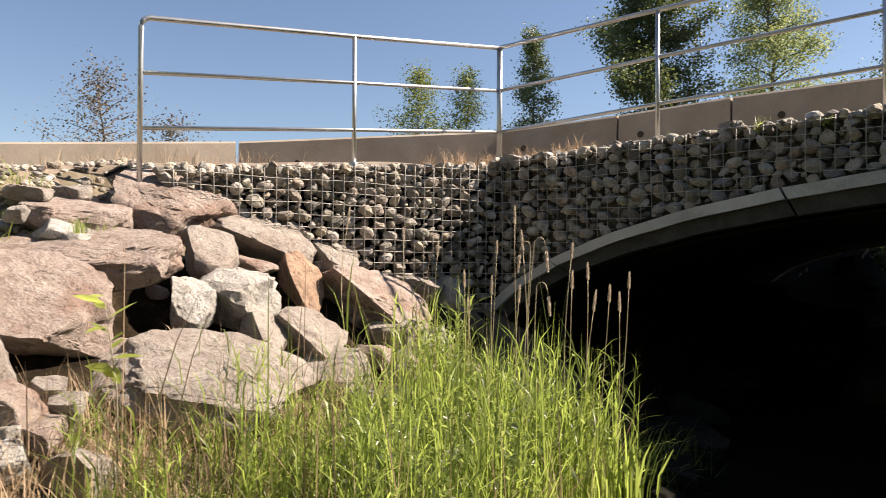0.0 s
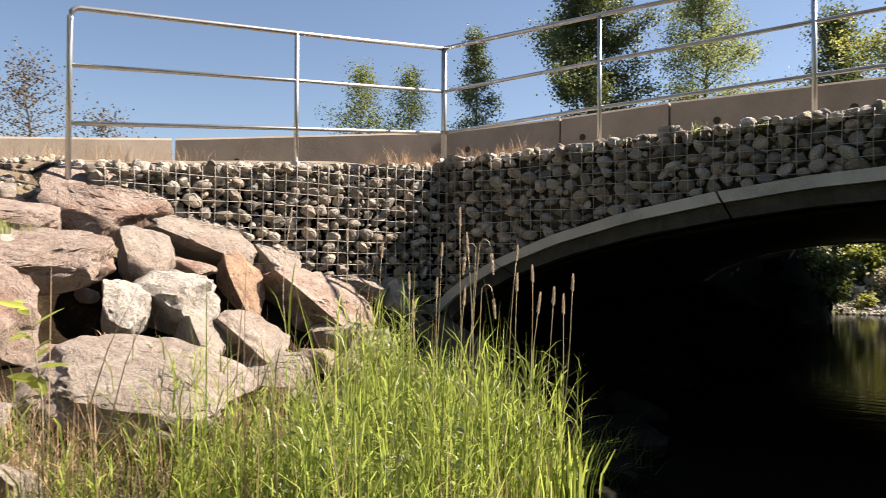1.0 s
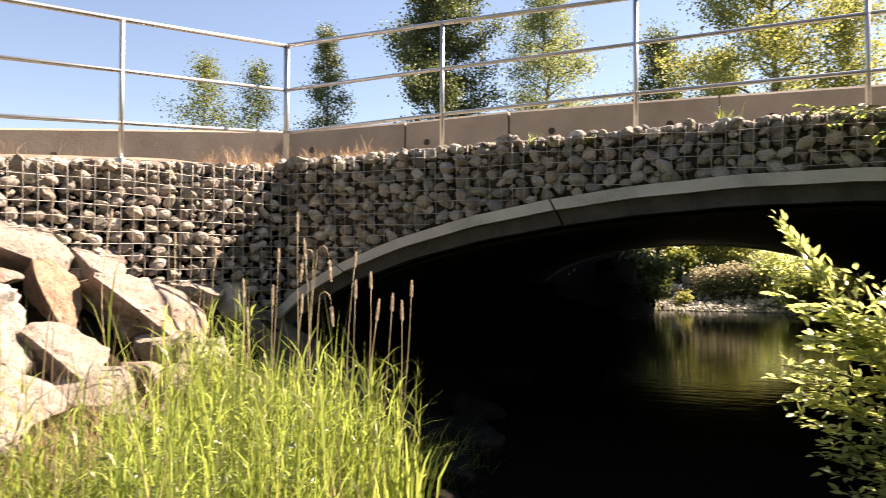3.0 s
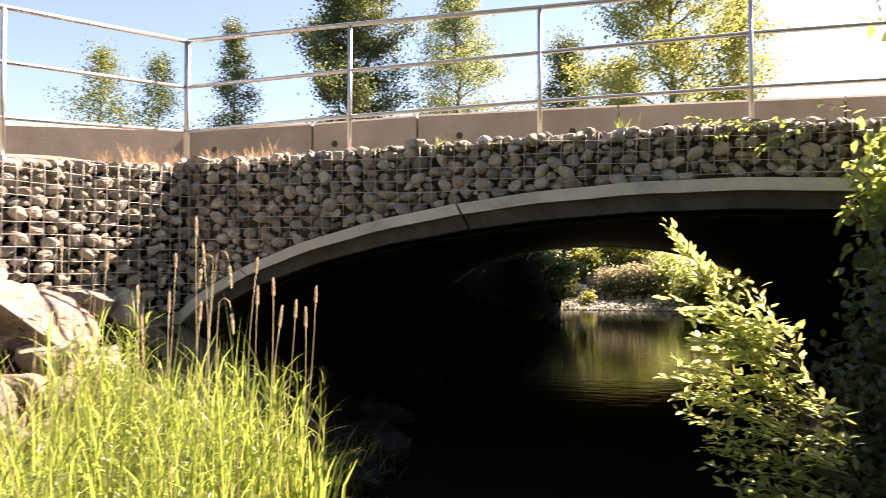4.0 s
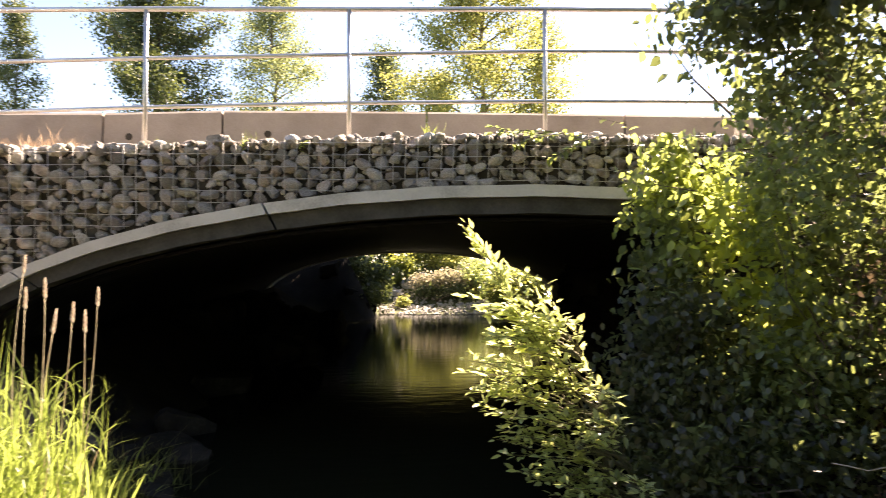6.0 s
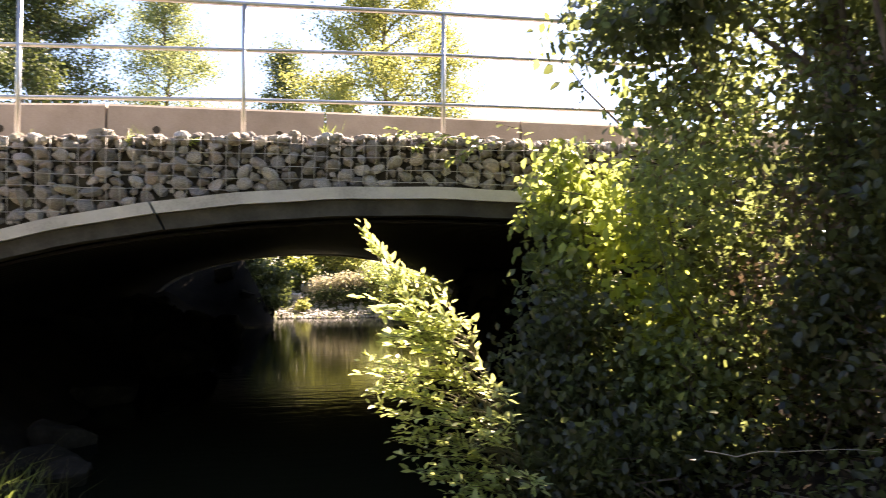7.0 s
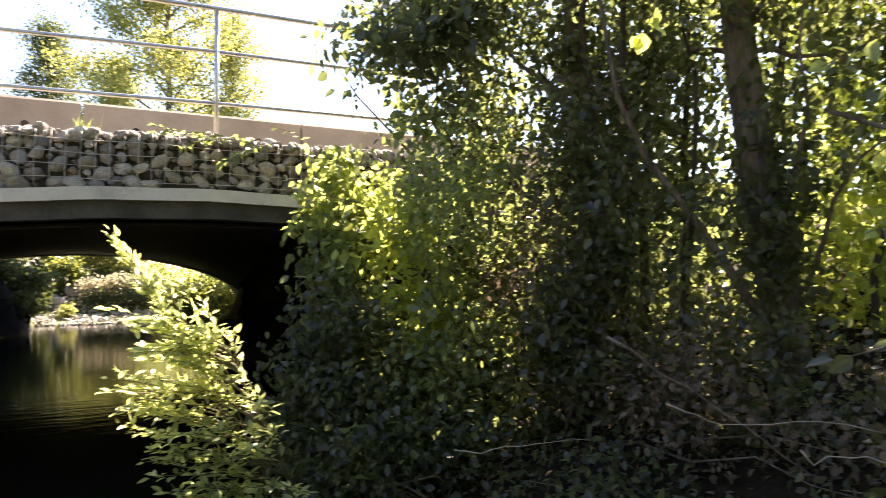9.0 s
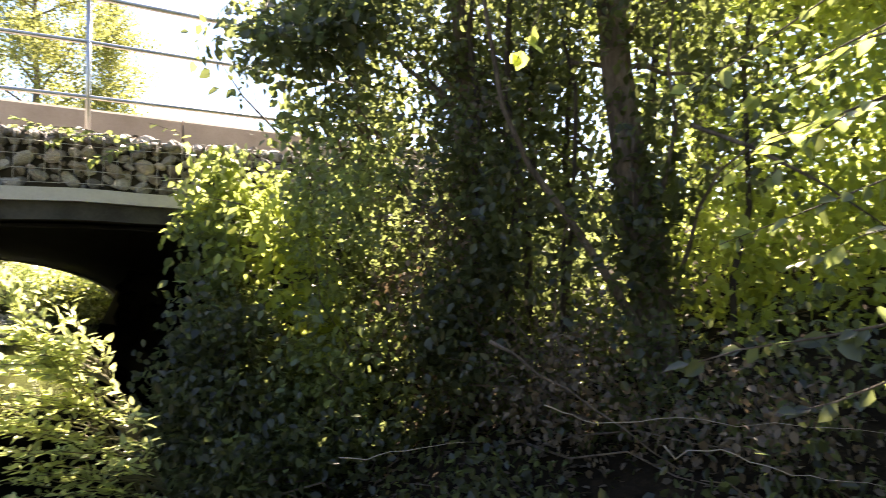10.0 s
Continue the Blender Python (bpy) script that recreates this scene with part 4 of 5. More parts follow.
# ---- reeds at the creek edge ----
def reed(x, y, top, lean, hook, seed):
    """A dry reed: a thin stalk, a seed head, and one or two long leaves."""
    rnd = random.Random(seed)
    z0 = max(ground_z(x, y), 0.35)
    root = thing("reed", (x, y, z0), "dry straw-coloured reed stalk with seed head" if not hook else "dry bent reed stalk with drooping head", "reed", "reeds at the creek edge")
    h = top - z0
    sway = rnd.uniform(-0.05, 0.05)
    pts = [Vector((lean * (k / 8) ** 1.6 + sway * math.sin(math.pi * k / 8), 0.02 * math.sin(k * 0.7 + seed), h * k / 8)) for k in range(9)]
    if hook:
        for dx, dz in ((0.018, 0.022), (0.042, 0.028), (0.064, 0.012), (0.078, -0.03), (0.084, -0.085)):
            pts.append(pts[8] + Vector((dx * hook, 0, dz)))
    n = len(pts)
    stalk = tubes("stalk", [(pts, [0.003 - 0.0016 * k / n for k in range(n)])], REED, root, 6)
    # a thin spike of small seeds
    d = (pts[-1] - pts[-2]).normalized()
    long = rnd.uniform(0.09, 0.14)
    seeds = 60
    at = [tuple(pts[-1] + d * (long * k / seeds - 0.03)) for k in range(seeds)]
    way = [tuple(d * 1.3 + Vector((math.cos(k * 2.4), math.sin(k * 2.4), 0.1)) * 0.75) for k in range(seeds)]
    ln = [0.023 * (1 - 0.55 * (k / seeds) ** 3) for k in range(seeds)]
    leaf_mesh("seed_head", at, way, [(math.sin(k), math.cos(k * 1.7), 0.5) for k in range(seeds)], ln, [v * 0.42 for v in ln], SEEDY, stalk, "thin pale spike of seeds")
    n = 3
    blade_mesh("leaf", [(0, 0, h * rnd.uniform(0.05, 0.3)) for _ in range(n)], [h * rnd.uniform(0.45, 0.7) for _ in range(n)],
               [(rnd.uniform(-0.2, 0.25), rnd.uniform(-0.2, 0.2)) for _ in range(n)], [0.013] * n, [rnd.uniform(0.1, 0.4) for _ in range(n)], GRASS, root, "long arching green reed leaf")
    return root


reed(-1.85, 4.11, 2.24, 0.05, 0, 0)
reed(-1.55, 3.90, 2.09, 0.00, 1, 1)
reed(-1.66, 3.97, 2.06, -0.02, 0, 2)
reed(-1.64, 3.99, 2.07, 0.01, -1, 3)
reed(-1.97, 4.10, 2.04, 0.03, 0, 4)
reed(-2.25, 4.11, 1.81, 0.05, 0, 5)
reed(-1.98, 4.00, 1.77, 0.07, 0, 6)
reed(-1.34, 3.91, 2.01, 0.04, 0, 7)
reed(-1.28, 4.11, 1.68, 0.03, 0, 8)
reed(-1.22, 3.97, 1.88, -0.01, 0, 9)
reed(-1.17, 4.30, 1.82, 0.08, 0, 10)
reed(-1.41, 4.06, 1.82, 0.05, 0, 11)
reed(-2.67, 4.34, 2.03, 0.07, 0, 12)
reed(-1.52, 3.94, 1.81, -0.03, 1, 13)
reed(-3.04, 3.80, 2.27, -0.01, 0, 14)
reed(-2.60, 3.80, 2.14, 0.07, 0, 15)
reed(-1.2, 4.12, 1.74, 0.05, 0, 16)
reed(-1.13, 4.18, 1.68, 0.03, 0, 17)
reed(-1.75, 4.05, 1.72, 0.02, 0, 18)
reed(-2.1, 4.05, 1.62, -0.03, 0, 19)


# ---- shrubs and trees ----
def twist(p, q, bend, seed, k=6):
    """A crooked line from p to q."""
    rnd = random.Random(seed)
    p, q = Vector(p), Vector(q)
    out = []
    for i in range(k + 1):
        s = i / k
        o = Vector((rnd.uniform(-1, 1), rnd.uniform(-1, 1), rnd.uniform(-0.6, 0.6))) * bend * (s * (1 - s)) * 4
        out.append(p.lerp(q, s) + o + Vector((0, 0, bend * 0.8 * math.sin(s * math.pi))))
    return out


def foliage(name, blobs, per, spread_r, length, material, parent, seed, label="", hang=0.35, slim=0.62):
    """Leaves in clumps. blobs: (centre, radii, clumps); hang: how much the tips turn down."""
    r = np.random.RandomState(seed)
    at = []
    for c, rad, clumps in blobs:
        d = r.normal(size=(clumps, 3))
        d /= np.linalg.norm(d, axis=1, keepdims=True)
        k = np.array(c) + d * np.array(rad) * (r.rand(clumps, 1) ** 0.45)
        n = r.poisson(per, clumps)
        size = r.uniform(0.5, 1.4, clumps) * spread_r
        at.append(np.repeat(k, n, 0) + np.clip(r.normal(size=(n.sum(), 3)), -1.6, 1.6) * np.repeat(size, n)[:, None] * (1, 1, 0.8))
    at = np.concatenate(at)
    n = len(at)
    way = r.normal(size=(n, 3)) + (0, 0, -hang * 2)
    face = r.normal(size=(n, 3)) * 0.8 + (0, 0, 0.8)
    ln = r.uniform(0.6, 1.25, n) * length
    return leaf_mesh(name, at, way, face, ln, ln * slim * r.uniform(0.8, 1.15, n), material, parent, label)


def shrub(name, base, blobs, per, length, material, label, seed, spread_r=0.11, stems=9, stem_r=0.012, category="shrub", slim=0.66):
    root = thing(name, base, label, category)
    local = [((c[0] - base[0], c[1] - base[1], c[2] - base[2]), rad, n) for c, rad, n in blobs]
    rnd = random.Random(seed)
    lines = []
    for i in range(stems):
        c, rad, n = local[i % len(local)]
        tip = [c[k] + rad[k] * rnd.uniform(-0.7, 0.8) for k in range(3)]
        foot = (rnd.uniform(-0.25, 0.25), rnd.uniform(-0.2, 0.2), -0.05)
        pts = twist(foot, tip, 0.12, seed * 50 + i)
        lines.append((pts, [stem_r * (1 - 0.8 * k / 6) for k in range(7)]))
    for line in lines:
        tubes("stem", [line], BARK, root, 5)
    foliage("foliage", local, per, spread_r, length, material, root, seed, "", slim=slim)
    return root


def tree(base, height, crown_lo, radius, clumps, per, length, material, label, seed, trunk_r=0.14, spread_r=0.35, sway=0.4, top=0.35, name="tree"):
    """A tapered trunk, rising limbs, and leaves in clumps along them."""
    root = thing(name, base, label, "tree")
    r = random.Random(seed)
    rn = np.random.RandomState(seed)
    trunk = twist((0, 0, -0.3), (r.uniform(-sway, sway), r.uniform(-sway, sway), height * 0.97), sway * 0.35, seed, 9)
    lines = [(trunk, [trunk_r * (1 - 0.93 * k / 9) for k in range(10)])]
    at = []
    limbs = 26 if radius < 2.5 else 52
    for i in range(limbs):
        s = crown_lo + (0.97 - crown_lo) * (i + 0.5) / limbs
        j = min(int(s * 9), 8)
        p = trunk[j].lerp(trunk[j + 1], s * 9 - j)
        e = (s - crown_lo) / (1 - crown_lo)
        reach = radius * (math.sin(math.pi * min(1, 0.18 + 0.82 * e) ** 0.8) * (1 - top) + top * (1 - e)) * r.uniform(0.6, 1.25)
        a = i * 2.4 + r.uniform(-0.5, 0.5)
        q = p + Vector((math.cos(a) * reach, math.sin(a) * reach, reach * r.uniform(0.1, 0.8)))
        pts = twist(p, q, 0.08 * reach, seed * 99 + i, 5)
        lines.append((pts, [trunk_r * 0.28 * (1 - 0.85 * k / 5) for k in range(6)]))
        for k in range(max(1, clumps // limbs)):
            f = r.uniform(0.25, 1.05)
            m = min(int(f * 5), 4)
            c = pts[m].lerp(pts[m + 1], f * 5 - m)
            n = rn.poisson(per)
            at.append(np.array(c) + np.clip(rn.normal(size=(n, 3)), -1.7, 1.7) * spread_r * r.uniform(0.5, 1.3) * (1, 1, 0.9))
    tubes("trunk", lines, BARK, root, 7, "grey-brown trunk with thin rising limbs")
    at = np.concatenate(at)
    n = len(at)
    ln = rn.uniform(0.6, 1.3, n) * length
    leaf_mesh("crown", at, rn.normal(size=(n, 3)) + (0, 0, -0.5), rn.normal(size=(n, 3)) + (0, 0, 0.5), ln, ln * 0.75, material, root)
    return root


def bearing(az, d, z=2.2):
    return (0.55 + d * math.sin(radians(az)), 0.1 + d * math.cos(radians(az)), z)


# far trees beyond the road
tree(bearing(-62, 32), 8.2, 0.12, 2.6, 330, 9, 0.1, LEAF_BROWN, "half-bare brownish bush beyond the path barrier", 11, 0.09, 0.46, 0.88, name="bush")
tree(bearing(-57, 33), 6.5, 0.12, 2.5, 220, 8, 0.1, LEAF_BROWN, "half-bare brownish bush beyond the path barrier", 18, 0.07, 0.46, 0.88, name="bush")
tree(bearing(-37.8, 46), 13.2, 0.30, 2.5, 300, 30, 0.12, LEAF_MID, "slender young pale green tree beyond the road", 12, 0.10, 0.46, 0.7)
tree(bearing(-33.6, 47), 13.5, 0.30, 2.1, 250, 30, 0.12, LEAF_MID, "slender young pale green tree beyond the road", 13, 0.10, 0.46, 0.7)
tree(bearing(-27.9, 52), 18.2, 0.07, 2.36, 412, 39, 0.145, LEAF_DARK, "slim dark blue-green poplar beyond the road", 14, 0.16, 0.46, 0.7)
tree(bearing(-24.0, 54), 9.3, 0.07, 2.10, 175, 34, 0.135, LEAF_DARK, "low dark shrubby tree beyond the road", 15, 0.09, 0.53, 0.7)
tree(bearing(-19.0, 52), 26.5, 0.07, 5.0, 1300, 52, 0.18, LEAF_DARK, "tall dense dark green poplar beyond the road", 16, 0.32, 0.60, 0.88, 0.3)
tree(bearing(-10.4, 56), 26.5, 0.07, 4.8, 900, 42, 0.166, LEAF_PALE, "tall airy pale green poplar beyond the road", 17, 0.26, 0.63, 0.88, 0.3)
tree(bearing(-1.6, 52), 17.0, 0.07, 4.02, 525, 39, 0.166, LEAF_DARK, "broad low dark green tree beyond the road", 19, 0.18, 0.63, 0.7)
tree(bearing(2.6, 49), 14.2, 0.05, 3.32, 520, 34, 0.156, LEAF_PALE, "pale yellow-green bushy young tree beyond the road", 20, 0.18, 0.60, 0.70, 0.5)
tree(bearing(7.0, 46), 26.3, 0.05, 6.83, 1500, 40, 0.166, LEAF_SUN, "tall broad yellow-green backlit poplar beyond the road", 21, 0.26, 0.63, 0.70, 0.45)
tree(bearing(10.6, 48), 17.5, 0.05, 2.98, 330, 34, 0.166, LEAF_SUN, "airy yellow-green poplar beyond the road", 22, 0.16, 0.60, 0.88)

# far bank seen through the culvert
def stream_shrub(x, y, z, s, material, clumps, seed):
    shrub("shrub", (x, y, max(0.4, ground_z(x, y))), [((x, y, z), (s, s * 0.8, s * 0.85), clumps)], 17, 0.15, material, "leafy green streamside shrub beyond the culvert", seed, 0.2, 5, 0.02)


# low ones behind the gravel bar
for i, (x, y, z, s, m) in enumerate(((-0.5, 26.9, 1.3, 0.5, LEAF_DARK), (0.65, 28.6, 2.0, 0.6, LEAF_MID), (-0.9, 26.2, 1.9, 0.6, LEAF_DARK), (1.0, 30.2, 2.8, 0.9, LEAF_SUN), (4.0, 27.6, 1.8, 1.0, LEAF_WILLOW), (2.6, 30.0, 2.9, 1.1, LEAF_SUN), (-1.7, 25.6, 1.6, 1.0, LEAF_DARK), (-3.4, 24.4, 2.2, 1.2, LEAF_DARK))):
    stream_shrub(x, y, z, s, m, 135, 30 + i)
shrub("shrub", (2.3, 27.6, 0.9), [((1.5, 27.5, 1.5), (0.5, 0.35, 0.28), 60), ((2.4, 27.6, 1.66), (0.6, 0.35, 0.3), 80), ((3.2, 27.7, 1.6), (0.5, 0.35, 0.26), 60)], 15, 0.11, LEAF_TAN, "pale dry-leaved shrub above the far gravel bar", 130, 0.17, 6, 0.02)
shrub("shrub", (2.2, 27.3, 0.8), [((1.6, 27.3, 1.18), (0.6, 0.3, 0.16), 60), ((2.7, 27.3, 1.24), (0.6, 0.3, 0.16), 50)], 14, 0.11, LEAF_DARK, "low dark weeds above the far gravel bar", 131, 0.14, 4, 0.02)
shrub("shrub", (0.72, 26.4, 0.5), [((0.72, 26.4, 0.8), (0.22, 0.2, 0.16), 26)], 14, 0.1, LEAF_SUN, "small yellow-green weed on the far gravel bar", 132, 0.1, 3, 0.01)
# those at the sides of the far mouth
for i, (x, y, z, s, m, n) in enumerate(((4.7, 26.0, 1.4, 1.2, LEAF_WILLOW, 150), (6.0, 25.2, 1.6, 1.3, LEAF_MID, 160), (5.0, 24.2, 1.5, 1.1, LEAF_WILLOW, 150), (6.4, 23.8, 1.7, 1.2, LEAF_MID, 150), (4.3, 23.5, 1.2, 0.8, LEAF_MID, 90),
                                        (-0.5, 23.2, 1.1, 0.45, LEAF_DARK, 70), (-1.1, 23.4, 2.1, 0.6, LEAF_DARK, 80), (-1.9, 23.5, 2.5, 0.7, LEAF_DARK, 90), (-0.3, 24.0, 1.7, 0.5, LEAF_DARK, 80))):
    stream_shrub(x, y, z, s, m, n, 40 + i)
# tall ones that close the view upstream of the bend
# The highest are out of view, added to keep sky reflections off the water.
for i, (x, y, z, m) in enumerate(((0.2, 32.0, 3.4, LEAF_DARK), (3.0, 32.5, 3.4, LEAF_SUN), (6.0, 32.0, 3.0, LEAF_MID), (-3.0, 30.5, 3.4, LEAF_DARK), (9.0, 31.0, 2.8, LEAF_MID), (-1.2, 30.5, 4.2, LEAF_DARK),
                                  (2.2, 35.0, 5.0, LEAF_MID), (-2.0, 33.0, 6.0, LEAF_DARK), (-0.6, 36.0, 5.4, LEAF_MID), (5.6, 37.0, 4.6, LEAF_MID))):
    stream_shrub(x, y, z, 2.1, m, 290, 90 + i)

# willow shrub leaning over the water, in the sun
def willow():
    base = (2.2, 4.35, 0.45)
    root = thing("willow_shrub", base, "sunlit pale green willow shrub leaning over the creek", "shrub")
    r = random.Random(8)
    rn = np.random.RandomState(8)
    at, way, face = [], [], []

    def shoot(foot, tip, leaves, first, bend, seed, along=0.55, spread=0.75):
        """One stem with leaves set along its outer length, their faces to the sky."""
        p, q = Vector(foot) - Vector(base), Vector(tip) - Vector(base)
        pts = twist(p, q, bend, seed, 8)
        tubes("stem", [(pts, [0.0055 * (1 - 0.85 * k / 8) + 0.001 for k in range(9)])], STEM, root, 5)
        for k in range(leaves):
            f = first + (1.02 - first) * (k + r.random()) / leaves
            m = min(int(f * 8), 7)
            c = pts[m].lerp(pts[m + 1], f * 8 - m)
            d = (pts[m + 1] - pts[m]).normalized()
            side = Vector((r.gauss(0, 1), r.gauss(0, 1), r.gauss(0, 0.35)))
            at.append((c + side * 0.012)[:])
            way.append((d * along + side * spread)[:])
            face.append((r.gauss(0.3, 0.65), r.gauss(0.2, 0.65), 1))

    # the long spear and the shoots beside it
    for i, (x, y, z, n) in enumerate(((1.05, 4.2, 2.25, 54), (1.07, 4.21, 2.19, 44), (1.12, 4.24, 2.1, 36), (1.20, 4.2, 2.0, 36), (1.30, 4.25, 2.0, 36), (1.40, 4.2, 1.97, 36), (1.50, 4.25, 1.92, 36), (1.36, 4.1, 1.86, 36), (1.54, 4.2, 1.82, 36), (1.26, 4.15, 1.9, 36))):
        shoot((2.05 + r.uniform(-0.1, 0.1), 4.35, 0.6), (x, y, z), n, 0.62 if i < 2 else 0.5, 0.04, 300 + i, 1.3 if i < 2 else 0.6, 0.5 if i < 2 else 0.7)
    # level sprays one above another, with dark gaps between, down to the water
    for i in range(58):
        s = (i + 0.5) / 58
        z = 1.84 - 1.3 * s + r.gauss(0, 0.03)
        left = 1.08 + 0.12 * max(0, s - 0.3) + 0.75 * max(0, s - 0.5)
        right = 1.46 + 0.5 * s
        x = left + (right - left) * r.random() ** 1.5
        y = 4.15 - 0.7 * (x - 1.4) + r.gauss(0, 0.07)
        low = max(0.5, z - r.uniform(0.12, 0.3))
        shoot((2.2 - 0.62 * (low - 0.45) / 1.3, 4.33 - 0.12 * (low - 0.45), low), (x, y, z), 36, 0.36, 0.035, 340 + i)
    # longer sprays that break the outline
    for i in range(14):
        s = r.random()
        z = 1.8 - 1.15 * s
        left = 1.07 + 0.1 * max(0, s - 0.3) + 0.7 * max(0, s - 0.5)
        x = left - r.uniform(0.01, 0.06) if i % 2 else 1.5 + 0.42 * s + r.uniform(0.02, 0.1)
        shoot((2.2 - 0.62 * max(0.05, z - 0.65) / 1.3, 4.25, max(0.5, z - 0.2)), (x, 4.15 - 0.7 * (x - 1.4) + r.gauss(0, 0.08), z + r.uniform(0.0, 0.1)), 18, 0.4, 0.05, 460 + i)
    ln = rn.uniform(0.036, 0.08, len(at))
    leaf_mesh("foliage", at, way, face, ln, ln * 0.46, LEAF_WILLOW, root)


willow()

# dark vine-covered thicket on the shaded bank; leaf colours carry its sun and shade
shrub("vine_thicket", (2.5, 5.1, 0.5), [((2.5, 5.05, 1.5), (0.26, 0.22, 0.3), 46), ((2.28, 4.95, 1.1), (0.3, 0.22, 0.36), 60)], 13, 0.07, LEAF_VINE_SHADED, "dark leafy vines at the thicket's foot by the water", 78)
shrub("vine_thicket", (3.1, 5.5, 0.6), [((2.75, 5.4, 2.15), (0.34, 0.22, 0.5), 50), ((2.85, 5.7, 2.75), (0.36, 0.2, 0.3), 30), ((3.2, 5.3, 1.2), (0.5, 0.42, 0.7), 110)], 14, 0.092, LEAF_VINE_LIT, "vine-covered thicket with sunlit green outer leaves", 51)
shrub("vine_thicket", (2.7, 4.9, 0.5), [((2.42, 4.7, 0.95), (0.38, 0.3, 0.48), 110), ((2.68, 5.05, 1.5), (0.34, 0.25, 0.55), 100)], 15, 0.065, LEAF_VINE_SHADED, "leafy green vines between willow and thicket", 73)
shrub("vine_thicket", (3.0, 5.9, 0.7), [((2.92, 5.7, 2.65), (0.46, 0.22, 0.36), 46)], 12, 0.1, LEAF_YELLOW, "vine leaves beside the bridge, sunlight put into their colour", 58)
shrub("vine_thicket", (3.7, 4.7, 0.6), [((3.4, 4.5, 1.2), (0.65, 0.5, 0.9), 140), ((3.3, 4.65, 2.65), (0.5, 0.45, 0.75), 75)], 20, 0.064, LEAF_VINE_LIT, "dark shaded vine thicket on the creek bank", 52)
shrub("vine_thicket", (4.3, 4.0, 0.7), [((4.15, 4.05, 1.3), (0.6, 0.7, 0.9), 140), ((4.2, 4.25, 2.9), (0.65, 0.6, 0.9), 80)], 22, 0.064, LEAF_VINE_SHADED, "dark shaded vine thicket on the creek bank", 53)
shrub("vine_thicket", (4.6, 3.0, 0.8), [((4.5, 3.0, 1.1), (0.5, 0.8, 0.8), 110)], 16, 0.064, LEAF_VINE_SHADED, "dark low thicket under the trees", 54)
shrub("vine_thicket", (4.7, 1.9, 0.8), [((4.7, 1.9, 1.1), (0.6, 0.8, 0.9), 110)], 16, 0.064, LEAF_VINE_SHADED, "dark low thicket under the trees", 55)
shrub("vine_thicket", (3.3, 4.2, 0.5), [((3.0, 4.3, 0.75), (0.75, 0.6, 0.45), 110), ((2.35, 4.2, 0.72), (0.35, 0.28, 0.36), 60)], 20, 0.064, LEAF_VINE_SHADED, "low dark brambles along the water", 56)
shrub("vine_thicket", (3.6, 3.2, 0.5), [((3.5, 3.2, 0.65), (0.7, 0.7, 0.4), 130)], 16, 0.064, LEAF_VINE_SHADED, "low dark brambles along the water", 57)
# Two cores added behind the vines to block sun and darken the gaps.
shrub("vine_thicket", (4.1, 5.3, 0.9), [((4.05, 5.25, 1.9), (0.5, 0.5, 0.9), 150)], 16, 0.08, LEAF_VINE_SHADED, "dense thicket core added behind the front vines for shade", 70)
shrub("vine_thicket", (5.5, 4.0, 1.0), [((5.45, 4.0, 1.3), (0.7, 0.55, 0.75), 150)], 15, 0.08, LEAF_VINE_SHADED, "dense thicket core added behind the front vines for shade", 77)
shrub("vine_thicket", (5.9, 5.2, 1.2), [((5.8, 5.3, 2.2), (1.2, 0.9, 1.3), 190)], 14, 0.099, LEAF_VINE_SHADED, "dense green thicket beyond the front shrubs", 59, 0.15)
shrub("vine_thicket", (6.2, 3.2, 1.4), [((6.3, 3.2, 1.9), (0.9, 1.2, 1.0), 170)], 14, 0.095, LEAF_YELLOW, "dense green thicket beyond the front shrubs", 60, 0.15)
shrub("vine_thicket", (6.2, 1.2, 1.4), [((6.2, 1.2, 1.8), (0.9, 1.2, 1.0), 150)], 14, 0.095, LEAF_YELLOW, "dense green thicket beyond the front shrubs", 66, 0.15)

shrub("vine_thicket", (3.4, 2.2, 0.6), [((3.3, 2.2, 0.7), (0.6, 0.6, 0.32), 60)], 15, 0.064, LEAF_VINE_SHADED, "low dark brambles along the water", 71)
shrub("vine_thicket", (4.0, 1.4, 0.8), [((3.9, 1.4, 0.9), (0.7, 0.6, 0.4), 70)], 15, 0.064, LEAF_VINE_SHADED, "low dark brambles along the water", 72)

shrub("vine_thicket", (3.2, 5.3, 0.7), [((3.12, 5.15, 2.3), (0.42, 0.28, 0.5), 44), ((3.3, 4.9, 1.75), (0.35, 0.3, 0.4), 30)], 12, 0.098, LEAF_YELLOW, "yellow-green vine leaves with the sun put into their colour", 75)

shrub("vine_thicket", (2.75, 2.6, 0.42), [((2.65, 2.6, 0.5), (0.4, 0.7, 0.2), 120), ((2.95, 1.9, 0.55), (0.45, 0.5, 0.24), 90)], 15, 0.06, LEAF_VINE_SHADED, "low dark leaves trailing at the water edge", 76)

# Leaf clumps added in front to darken the thicket's too bright middle.
shrub("vine_thicket", (4.5, 3.4, 0.9), [((4.45, 3.35, 2.2), (0.3, 0.3, 0.5), 20), ((4.15, 3.75, 2.3), (0.22, 0.22, 0.8), 50), ((3.9, 3.95, 1.7), (0.3, 0.25, 0.5), 80)], 16, 0.075, LEAF_VINE_SHADED, "dark vine clumps added to darken between the saplings", 79)

# trees of the right bank
def bank_tree(base, pts, r0, blobs, per, length, material, label, seed, spread_r=0.16, twigs=14):
    root = thing("tree", base, label, "tree")
    loc = [Vector(p) - Vector(base) for p in pts]
    lines = [(loc, [r0 * (1 - 0.5 * k / (len(loc) - 1)) for k in range(len(loc))])]
